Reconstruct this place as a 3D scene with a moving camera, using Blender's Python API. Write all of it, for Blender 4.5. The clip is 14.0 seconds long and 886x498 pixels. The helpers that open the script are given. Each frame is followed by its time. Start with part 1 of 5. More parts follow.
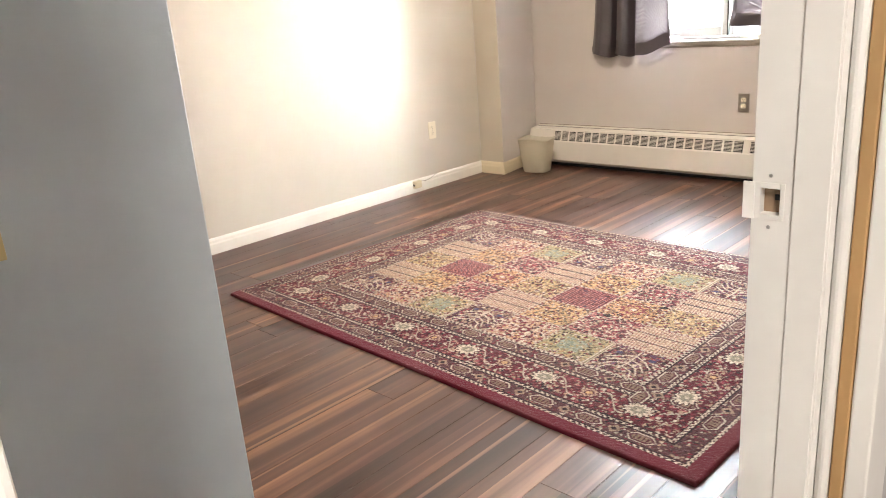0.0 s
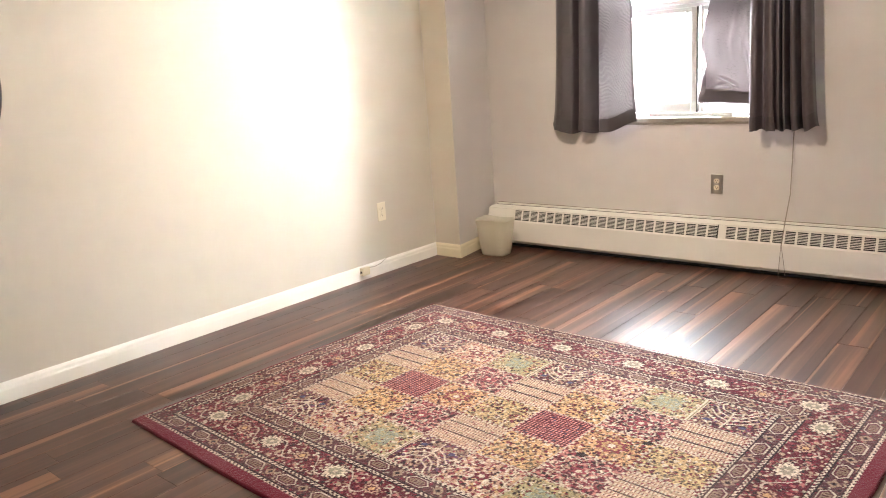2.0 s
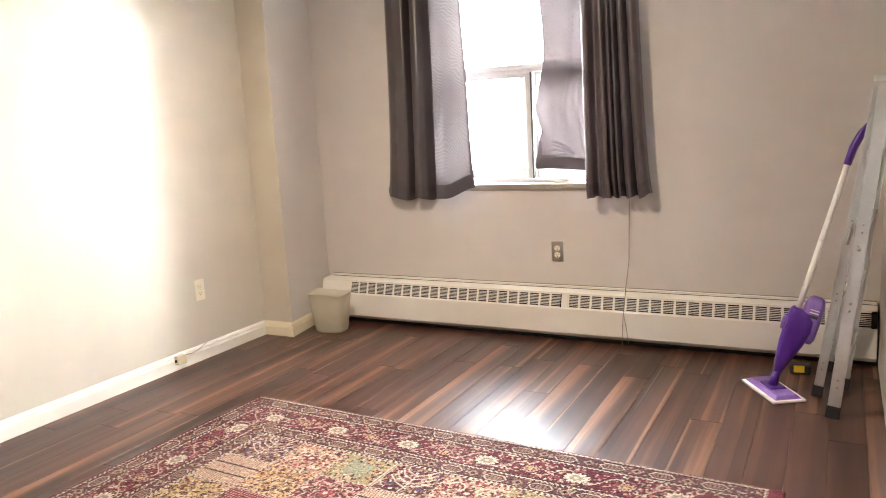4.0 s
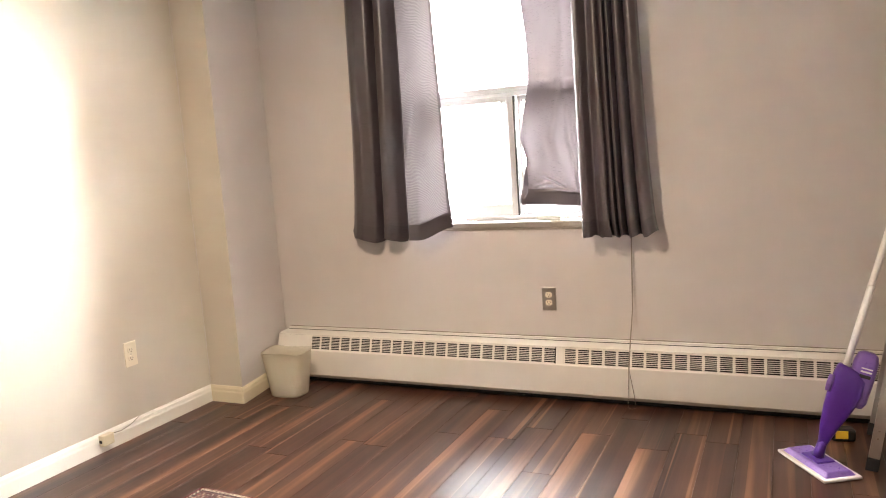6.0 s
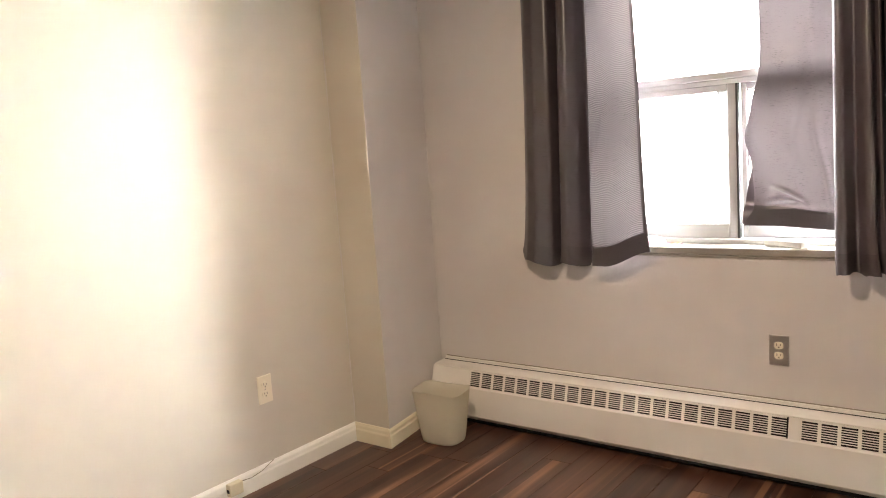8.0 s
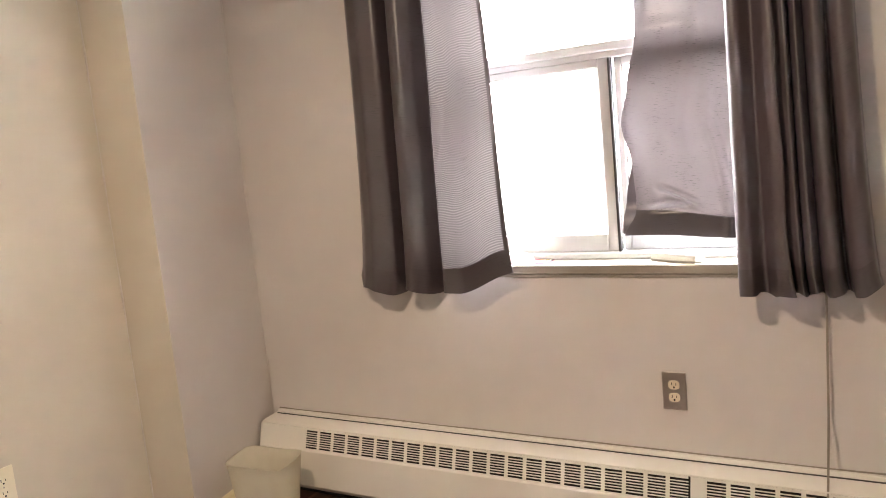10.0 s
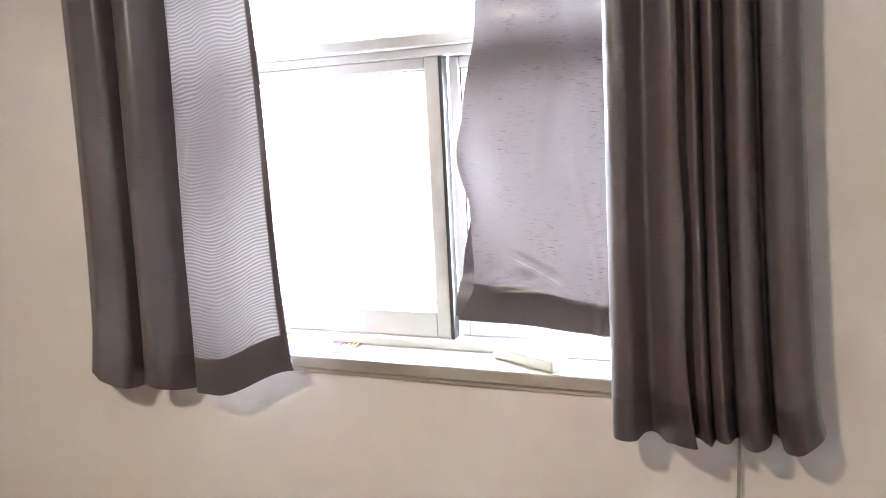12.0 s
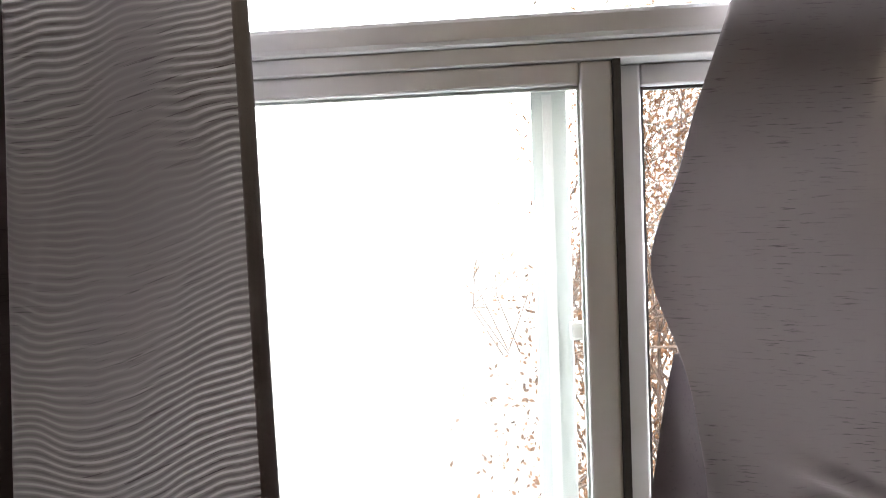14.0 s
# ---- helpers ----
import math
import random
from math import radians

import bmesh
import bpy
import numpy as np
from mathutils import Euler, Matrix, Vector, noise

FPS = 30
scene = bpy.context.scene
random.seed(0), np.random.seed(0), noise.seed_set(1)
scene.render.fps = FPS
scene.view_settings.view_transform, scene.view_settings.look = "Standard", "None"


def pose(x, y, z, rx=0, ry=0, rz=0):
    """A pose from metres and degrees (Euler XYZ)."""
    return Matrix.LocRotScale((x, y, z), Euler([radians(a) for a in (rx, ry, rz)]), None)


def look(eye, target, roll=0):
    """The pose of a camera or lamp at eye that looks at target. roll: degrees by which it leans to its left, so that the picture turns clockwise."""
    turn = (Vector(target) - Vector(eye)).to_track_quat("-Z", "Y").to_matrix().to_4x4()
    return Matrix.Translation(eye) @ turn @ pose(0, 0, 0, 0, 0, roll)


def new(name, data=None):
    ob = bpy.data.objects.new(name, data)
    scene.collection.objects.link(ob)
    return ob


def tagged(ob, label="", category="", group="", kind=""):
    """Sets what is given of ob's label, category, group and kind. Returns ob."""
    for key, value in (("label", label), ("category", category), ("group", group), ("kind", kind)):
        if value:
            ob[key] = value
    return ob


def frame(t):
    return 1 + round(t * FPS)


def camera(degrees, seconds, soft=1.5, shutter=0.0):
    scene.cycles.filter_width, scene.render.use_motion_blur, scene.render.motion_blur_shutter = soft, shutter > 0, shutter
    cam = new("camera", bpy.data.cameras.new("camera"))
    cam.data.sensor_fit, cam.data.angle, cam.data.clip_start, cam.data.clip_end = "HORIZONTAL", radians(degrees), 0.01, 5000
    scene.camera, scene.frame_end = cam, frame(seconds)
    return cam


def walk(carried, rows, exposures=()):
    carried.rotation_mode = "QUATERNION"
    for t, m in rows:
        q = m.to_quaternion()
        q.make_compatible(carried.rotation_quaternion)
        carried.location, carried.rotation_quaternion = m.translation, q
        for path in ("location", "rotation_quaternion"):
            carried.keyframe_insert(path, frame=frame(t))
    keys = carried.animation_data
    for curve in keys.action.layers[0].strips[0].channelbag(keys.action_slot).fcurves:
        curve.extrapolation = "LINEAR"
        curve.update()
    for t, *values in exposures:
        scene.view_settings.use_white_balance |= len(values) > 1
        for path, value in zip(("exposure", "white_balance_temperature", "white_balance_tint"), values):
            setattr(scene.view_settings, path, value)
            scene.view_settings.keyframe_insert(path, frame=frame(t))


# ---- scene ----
cam = camera(61.2, 14.0, soft=1.0)
PATH = [
    (0, (3.656, 0.254, 1.163), (2.321, 1.617, 0.564), -4.5),
    (0.5, (3.578, 0.359, 1.179), (2.284, 1.781, 0.625), -4.4),
    (1, (3.505, 0.491, 1.189), (2.236, 1.949, 0.677), -4.4),
    (1.5, (3.444, 0.604, 1.2), (2.146, 2.046, 0.715), -3.6),
    (2, (3.363, 0.682, 1.224), (2.084, 2.149, 0.767), -4.0),
    (2.5, (3.288, 0.789, 1.24), (2.12, 2.356, 0.815), -4.9),
    (3, (3.248, 0.87, 1.248), (2.154, 2.495, 0.846), -3.8),
    (3.5, (3.217, 0.926, 1.253), (2.215, 2.617, 0.88), -3.1),
    (6, (2.834, 1.468, 1.24), (1.995, 3.266, 0.984), -3.9),
    (6.5, (2.759, 1.625, 1.258), (1.821, 3.367, 0.965), -4.2),
    (7, (2.64, 1.781, 1.293), (1.545, 3.431, 1.014), -3.4),
    (9.5, (2.281, 2.572, 1.312), (1.038, 4.118, 1.058), -4.2),
    (10, (2.258, 2.791, 1.266), (1.275, 4.513, 1.004), -5.5),
    (10.5, (2.317, 2.999, 1.299), (1.483, 4.792, 1.0), -3.8),
    (11, (2.36, 3.194, 1.3), (1.546, 4.994, 0.986), -2.4),
    (11.5, (2.277, 3.411, 1.31), (1.493, 5.227, 1.015), -3.2),
    (12, (2.176, 3.637, 1.341), (1.419, 5.463, 1.033), -2.9),
    (12.5, (2.085, 3.836, 1.346), (1.336, 5.666, 1.046), -2.4),
    (13, (1.883, 3.985, 1.364), (1.167, 5.829, 1.066), -2.5),
    (13.5, (1.596, 4.123, 1.372), (1.177, 6.064, 1.131), -1.8),
    (14, (1.479, 4.321, 1.33), (1.268, 6.309, 1.274), -2.0),
]
walk(cam, [(t, look(eye, target, roll)) for t, eye, target, roll in PATH],
     exposures=[(0.0, 7.85, 6300, 9.0), (1.5, 7.8, 6350, 9.0), (3.5, 7.75, 6400, 10.0), (6.0, 7.75, 6650, 12.0), (7.0, 7.55, 6800, 12.0),
                (9.5, 7.2, 6600, 12.0), (10.0, 7.5, 6700, 12.0), (10.5, 7.65, 6400, 10.0), (11.0, 7.75, 6050, 7.5), (11.5, 7.75, 5850, 6.0),
                (12.0, 7.75, 5900, 6.0), (12.5, 7.75, 6200, 6.5), (13.0, 7.3, 6400, 8.0), (13.5, 6.65, 6500, 9.0), (14.0, 5.8, 6500, 8.0)])

# ---- world, sun, large lights ----
SUN_ELEVATION, SUN_AZIMUTH = 50.0, 46.0
world = bpy.data.worlds.new("world")
scene.world = world
world.use_nodes = True
wn = world.node_tree.nodes
sky = wn.new("ShaderNodeTexSky")
sky.sky_type = "NISHITA"
sky.sun_disc = False
sky.sun_elevation = radians(SUN_ELEVATION)
sky.sun_rotation = radians(SUN_AZIMUTH)
sky.air_density, sky.dust_density, sky.ozone_density = 1.0, 1.2, 2.5
world.node_tree.links.new(sky.outputs[0], wn["Background"].inputs[0])
wn["Background"].inputs[1].default_value = 0.06

sun = new("sun", bpy.data.lights.new("sun", "SUN"))
sun.data.energy, sun.data.angle, sun.data.color = 0.07, radians(20), (0.97, 0.985, 1.0)
_az, _el = radians(SUN_AZIMUTH), radians(SUN_ELEVATION)
sun.matrix_world = look((math.sin(_az) * math.cos(_el) * 20, math.cos(_az) * math.cos(_el) * 20, math.sin(_el) * 20), (0, 0, 0))


def lamp(name, at, watts, size, colour):
    """A round lamp that shines down from a ceiling fitting."""
    ob = new(name, bpy.data.lights.new(name, "AREA"))
    ob.data.shape = "DISK"
    ob.data.energy, ob.data.size, ob.data.color = watts, size, colour
    ob.location = at
    return ob


ROOM_LAMP = (1.4, 3.1, 2.30)
HALL_LAMP = (4.6, -0.3, 2.30)
lamp("room_lamp", ROOM_LAMP, 0.25, 0.16, (1.0, 0.80, 0.60))
lamp("hall_lamp", HALL_LAMP, 0.31, 0.22, (1.0, 0.95, 0.90))

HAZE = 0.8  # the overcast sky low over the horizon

# ---- materials ----


class Nodes:
    """A small builder for a node material."""

    def __init__(self, name):
        self.mat = bpy.data.materials.new(name)
        self.mat.use_nodes = True
        self.tree = self.mat.node_tree
        self.bsdf = self.tree.nodes["Principled BSDF"]
        self.out = self.tree.nodes["Material Output"]

    def add(self, kind, **values):
        node = self.tree.nodes.new(kind)
        for key, value in values.items():
            setattr(node, key, value)
        return node

    def link(self, a, b):
        self.tree.links.new(a, b)

    def put(self, node, key, value):
        if hasattr(value, "is_linked"):
            self.link(value, node.inputs[key])
        else:
            node.inputs[key].default_value = value

    def maths(self, op, a, b=0.0, c=0.0):
        node = self.add("ShaderNodeMath", operation=op)
        for n, v in enumerate((a, b, c)):
            self.put(node, n, v)
        return node.outputs[0]

    def mix(self, f, a, b, blend="MIX"):
        node = self.add("ShaderNodeMix", data_type="RGBA", blend_type=blend)
        self.put(node, 0, f)
        self.put(node, 6, a if hasattr(a, "is_linked") else (*a, 1))
        self.put(node, 7, b if hasattr(b, "is_linked") else (*b, 1))
        return node.outputs[2]

    def coords(self, kind="Object", scale=(1, 1, 1), turn=(0, 0, 0)):
        c = self.add("ShaderNodeTexCoord")
        m = self.add("ShaderNodeMapping")
        self.link(c.outputs[kind], m.inputs[0])
        m.inputs["Scale"].default_value = scale
        m.inputs["Rotation"].default_value = [radians(a) for a in turn]
        return m.outputs[0]

    def noise(self, vec, scale, detail=3.0, rough=0.5, distort=0.0):
        n = self.add("ShaderNodeTexNoise")
        self.link(vec, n.inputs["Vector"])
        n.inputs["Scale"].default_value, n.inputs["Detail"].default_value = scale, detail
        n.inputs["Roughness"].default_value, n.inputs["Distortion"].default_value = rough, distort
        return n.outputs[0]

    def ramp(self, f, *stops):
        r = self.add("ShaderNodeValToRGB")
        self.link(f, r.inputs[0])
        while len(r.color_ramp.elements) < len(stops):
            r.color_ramp.elements.new(0.5)
        for e, (p, c) in zip(r.color_ramp.elements, stops):
            e.position = p
            e.color = (*c, 1) if isinstance(c, tuple) else (c, c, c, 1)
        return r.outputs[0]

    def bump(self, height, strength=0.2, distance=0.002):
        b = self.add("ShaderNodeBump")
        self.link(height, b.inputs["Height"])
        b.inputs["Strength"].default_value, b.inputs["Distance"].default_value = strength, distance
        self.link(b.outputs[0], self.bsdf.inputs["Normal"])

    def set(self, **values):
        for key, value in values.items():
            self.put(self.bsdf, key.replace("_", " "), value)
        return self


def plain(name, colour, rough=0.5, metal=0.0, vary=0.12, scale=30.0, bump=0.05, **more):
    """A surface of one paint or plastic with slight mottling, specks and relief."""
    n = Nodes(name)
    v = n.coords()
    big, fine = n.noise(v, scale * 0.12, 4), n.noise(v, scale * 4, 3)
    dark = tuple(c * (1 - vary) for c in colour)
    light = tuple(min(1.0, c * (1 + vary * 0.5)) for c in colour)
    n.set(Base_Color=n.mix(n.ramp(big, (0.3, 0.0), (0.7, 1.0)), dark, light), Metallic=metal)
    n.set(Roughness=n.maths("MULTIPLY_ADD", fine, 0.2, rough - 0.1))
    n.bump(fine, bump, 0.001)
    n.set(**more)
    return n.mat


def wall_paint(name, colour, rough=0.6):
    """Rolled wall paint: orange-peel relief, faint roller bands and scuffs."""
    n = Nodes(name)
    v = n.coords()
    big = n.noise(v, 1.3, 5, 0.6)
    bands = n.noise(n.coords(scale=(5, 5, 0.4)), 1.0, 2)
    scuff = n.noise(v, 9, 6, 0.7)
    c = n.mix(n.ramp(big, (0.3, 0.0), (0.75, 1.0)), tuple(a * 0.95 for a in colour), colour)
    c = n.mix(n.ramp(bands, (0.45, 0.0), (0.7, 0.18)), c, tuple(min(1, a * 1.06) for a in colour))
    c = n.mix(n.ramp(scuff, (0.66, 0.0), (0.8, 0.16)), c, tuple(a * 0.7 for a in colour))
    n.set(Base_Color=c, Roughness=rough)
    n.bump(n.noise(v, 260, 2), 0.12, 0.0008)
    return n.mat


WALL = wall_paint("wall_paint", (0.58, 0.545, 0.515))
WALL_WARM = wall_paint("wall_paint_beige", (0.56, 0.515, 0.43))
# the closet wall's cool shade, mixed into its paint colour
WALL_SHADE = wall_paint("wall_paint_cool_shade", (0.41, 0.435, 0.44))
CEILING = wall_paint("ceiling_paint", (0.78, 0.77, 0.74), 0.8)
TRIM = plain("trim_paint", (0.78, 0.755, 0.69), 0.38, vary=0.06, scale=12)
TRIM_OLD = plain("yellowed_trim", (0.77, 0.70, 0.52), 0.4, vary=0.12, scale=16)
JAMB = plain("jamb_paint", (0.80, 0.76, 0.69), 0.35, vary=0.05, scale=10, bump=0.1)
HEATER_PAINT = plain("heater_enamel", (0.74, 0.715, 0.66), 0.35, vary=0.05, scale=6)
DARK = plain("dark_void", (0.012, 0.012, 0.012), 0.8)
STEEL = plain("brushed_steel", (0.42, 0.4, 0.36), 0.38, 0.9)
BRASS = plain("aged_brass", (0.52, 0.40, 0.2), 0.35, 0.9)
ALUMINIUM = plain("ladder_aluminium", (0.62, 0.61, 0.59), 0.38, 0.85)
VINYL = plain("window_vinyl", (0.45, 0.45, 0.445), 0.35, vary=0.1, scale=14)
VINYL_GREY = plain("window_track", (0.36, 0.385, 0.37), 0.4, vary=0.08)
GASKET = plain("black_gasket", (0.02, 0.018, 0.016), 0.6)
SILL = plain("sill_paint", (0.33, 0.305, 0.26), 0.4, vary=0.28, scale=20)
IVORY = plain("ivory_plastic", (0.74, 0.68, 0.53), 0.4, vary=0.04)
CREAM = plain("cream_plastic", (0.62, 0.55, 0.38), 0.45, vary=0.08)
PURPLE = plain("purple_plastic", (0.085, 0.02, 0.27), 0.32, vary=0.05)
LILAC = plain("lilac_plastic", (0.23, 0.13, 0.47), 0.3, vary=0.06)
WHITE_PLASTIC = plain("white_plastic", (0.8, 0.79, 0.75), 0.4, vary=0.03)
REMOTE_SHELL = plain("aged_white_plastic", (0.42, 0.405, 0.35), 0.4, vary=0.05)
BLACK_RUBBER = plain("black_rubber", (0.02, 0.02, 0.022), 0.7)
PAD = plain("mop_pad", (0.72, 0.69, 0.68), 0.95, vary=0.15, scale=60, bump=0.6)
PINK = plain("pink_card", (0.85, 0.1, 0.26), 0.4, vary=0.08)
YELLOW = plain("yellow_card", (0.85, 0.62, 0.04), 0.4)
PRINT = plain("dark_print", (0.03, 0.03, 0.035), 0.5)
MIRROR_FRAME = plain("mirror_frame_wood", (0.035, 0.022, 0.018), 0.35, vary=0.3, scale=30)
LATCH_HOLE = plain("latch_hole_wood", (0.30, 0.20, 0.12), 0.8, vary=0.5, scale=120)
RAW_WOOD = plain("raw_pine", (0.45, 0.27, 0.11), 0.55, vary=0.2, scale=20)
CORD = plain("cord", (0.24, 0.21, 0.17), 0.6)
LAMP_GLASS = plain("lamp_glass", (0.85, 0.83, 0.78), 0.3)


def glass_material():
    n = Nodes("window_glass")
    n.set(Base_Color=(0.97, 0.99, 0.98, 1), Roughness=0.0, IOR=1.45, Transmission_Weight=1.0)
    return n.mat


def fogged_glass_material():
    """Old sealed glazing, clouded between its panes."""
    n = Nodes("fogged_glass")
    n.set(Base_Color=(0.97, 0.99, 0.98, 1), Roughness=0.0, IOR=1.45, Transmission_Weight=1.0)
    t = n.add("ShaderNodeBsdfTranslucent")
    t.inputs[0].default_value = (0.93, 0.96, 0.97, 1)
    m = n.add("ShaderNodeMixShader")
    n.link(n.ramp(n.noise(n.coords(), 3.0, 3), (0.3, 0.006), (0.7, 0.014)), m.inputs[0])
    n.link(n.bsdf.outputs[0], m.inputs[1])
    n.link(t.outputs[0], m.inputs[2])
    n.link(m.outputs[0], n.out.inputs[0])
    return n.mat


def mirror_material():
    n = Nodes("mirror_glass")
    n.set(Base_Color=(0.9, 0.9, 0.9, 1), Roughness=0.02, Metallic=1.0)
    return n.mat


def frosted_material():
    n = Nodes("frosted_plastic")
    v = n.coords()
    c = n.mix(n.noise(v, 14, 4), (0.80, 0.77, 0.66), (0.86, 0.83, 0.73))
    n.set(Base_Color=c, Roughness=0.3)
    t = n.add("ShaderNodeBsdfTranslucent")
    n.link(c, t.inputs[0])
    m = n.add("ShaderNodeMixShader")
    m.inputs[0].default_value = 0.6
    clear = n.add("ShaderNodeBsdfTransparent")
    m2 = n.add("ShaderNodeMixShader")
    m2.inputs[0].default_value = 0.34
    n.link(n.bsdf.outputs[0], m.inputs[1])
    n.link(t.outputs[0], m.inputs[2])
    n.link(m.outputs[0], m2.inputs[1])
    n.link(clear.outputs[0], m2.inputs[2])
    n.link(m2.outputs[0], n.out.inputs[0])
    return n.mat


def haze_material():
    """Bright overcast haze; a glow added low in the north-east brightens the west wall."""
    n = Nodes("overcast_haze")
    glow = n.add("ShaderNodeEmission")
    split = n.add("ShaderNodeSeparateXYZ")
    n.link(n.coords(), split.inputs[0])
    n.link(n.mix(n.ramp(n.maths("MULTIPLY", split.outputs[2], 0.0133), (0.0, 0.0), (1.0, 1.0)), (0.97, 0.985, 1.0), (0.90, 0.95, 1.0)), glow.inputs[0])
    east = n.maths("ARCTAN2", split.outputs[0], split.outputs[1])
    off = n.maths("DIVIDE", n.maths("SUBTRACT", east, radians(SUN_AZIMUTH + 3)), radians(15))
    added_east_glow = n.maths("EXPONENT", n.maths("MULTIPLY", n.maths("MULTIPLY", off, off), -1.0))
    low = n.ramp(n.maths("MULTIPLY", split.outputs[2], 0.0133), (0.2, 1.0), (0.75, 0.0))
    n.link(n.maths("MULTIPLY", n.maths("MULTIPLY_ADD", n.maths("MULTIPLY", added_east_glow, low), 2.8, 1.0), HAZE), glow.inputs[1])
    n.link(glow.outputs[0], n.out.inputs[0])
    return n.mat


def cloth_material(name, share, watered=0.0, tone=1.0):
    """Satin slub curtain cloth that lets some light through."""
    n = Nodes(name)
    uv = n.coords("UV")
    slub = n.noise(n.coords("UV", (9, 210, 1)), 2.2, 3, 0.6)
    rare = n.noise(n.coords("UV", (6, 9, 1)), 1.0, 2)
    dash = n.maths("MULTIPLY", n.ramp(slub, (0.58, 0.0), (0.66, 1.0)), n.ramp(rare, (0.42, 0.15), (0.6, 1.0)))
    weave = n.noise(n.coords("UV", (500, 900, 1)), 1.0, 1)
    faded = n.noise(n.coords("UV", (3, 2, 1)), 1.0, 4)
    c = n.mix(n.ramp(faded, (0.3, 0.0), (0.7, 1.0)), tuple(a * tone for a in (0.074, 0.056, 0.064)), tuple(a * tone for a in (0.098, 0.076, 0.085)))
    c = n.mix(n.maths("MULTIPLY", dash, 0.8), c, (0.028, 0.022, 0.026))
    n.set(Base_Color=c, Roughness=0.35, Sheen_Weight=0.05, Sheen_Roughness=0.4)
    n.put(n.bsdf, "Specular IOR Level", 0.85)
    n.bump(n.maths("ADD", slub, n.maths("MULTIPLY", weave, 0.3)), 0.10, 0.0007)
    t = n.add("ShaderNodeBsdfTranslucent")
    glow = n.mix(dash, (0.365, 0.335, 0.335), (0.06, 0.05, 0.052))
    glow = n.mix(n.ramp(faded, (0.35, 0.0), (0.7, 0.35)), glow, (0.205, 0.185, 0.19))
    if watered:
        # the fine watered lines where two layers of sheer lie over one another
        bend = n.noise(n.coords("UV", (7, 4.5, 1)), 1.0, 2, 0.45)
        split = n.add("ShaderNodeSeparateXYZ")
        n.link(uv, split.inputs[0])
        turns = n.maths("ADD", n.maths("MULTIPLY", split.outputs[1], 138.0), n.maths("MULTIPLY", bend, 8.5))
        line = n.maths("SINE", n.maths("MULTIPLY", turns, 6.2832))
        flat_half = n.ramp(split.outputs[0], (0.55, 0.0), (0.60, 1.0))
        patchy = n.ramp(n.noise(n.coords("UV", (6, 2.5, 1)), 1.0, 2), (0.36, 0.2), (0.56, 1.0))
        share_of = n.maths("MULTIPLY", flat_half, patchy)
        light = n.maths("MULTIPLY", n.ramp(line, (0.35, 0.0), (0.95, watered)), share_of)
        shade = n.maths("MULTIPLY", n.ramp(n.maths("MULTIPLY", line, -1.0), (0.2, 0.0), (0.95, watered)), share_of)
        glow = n.mix(light, glow, (0.88, 0.84, 0.81))
        glow = n.mix(shade, glow, (0.10, 0.095, 0.10))
        # the gathered half hangs in several layers
        layers = n.maths("MULTIPLY", n.maths("MULTIPLY_ADD", flat_half, 0.88, 0.12), share)
    n.link(glow, t.inputs[0])
    m = n.add("ShaderNodeMixShader")
    n.put(m, 0, layers if watered else share)
    n.link(n.bsdf.outputs[0], m.inputs[1])
    n.link(t.outputs[0], m.inputs[2])
    n.link(m.outputs[0], n.out.inputs[0])
    return n.mat


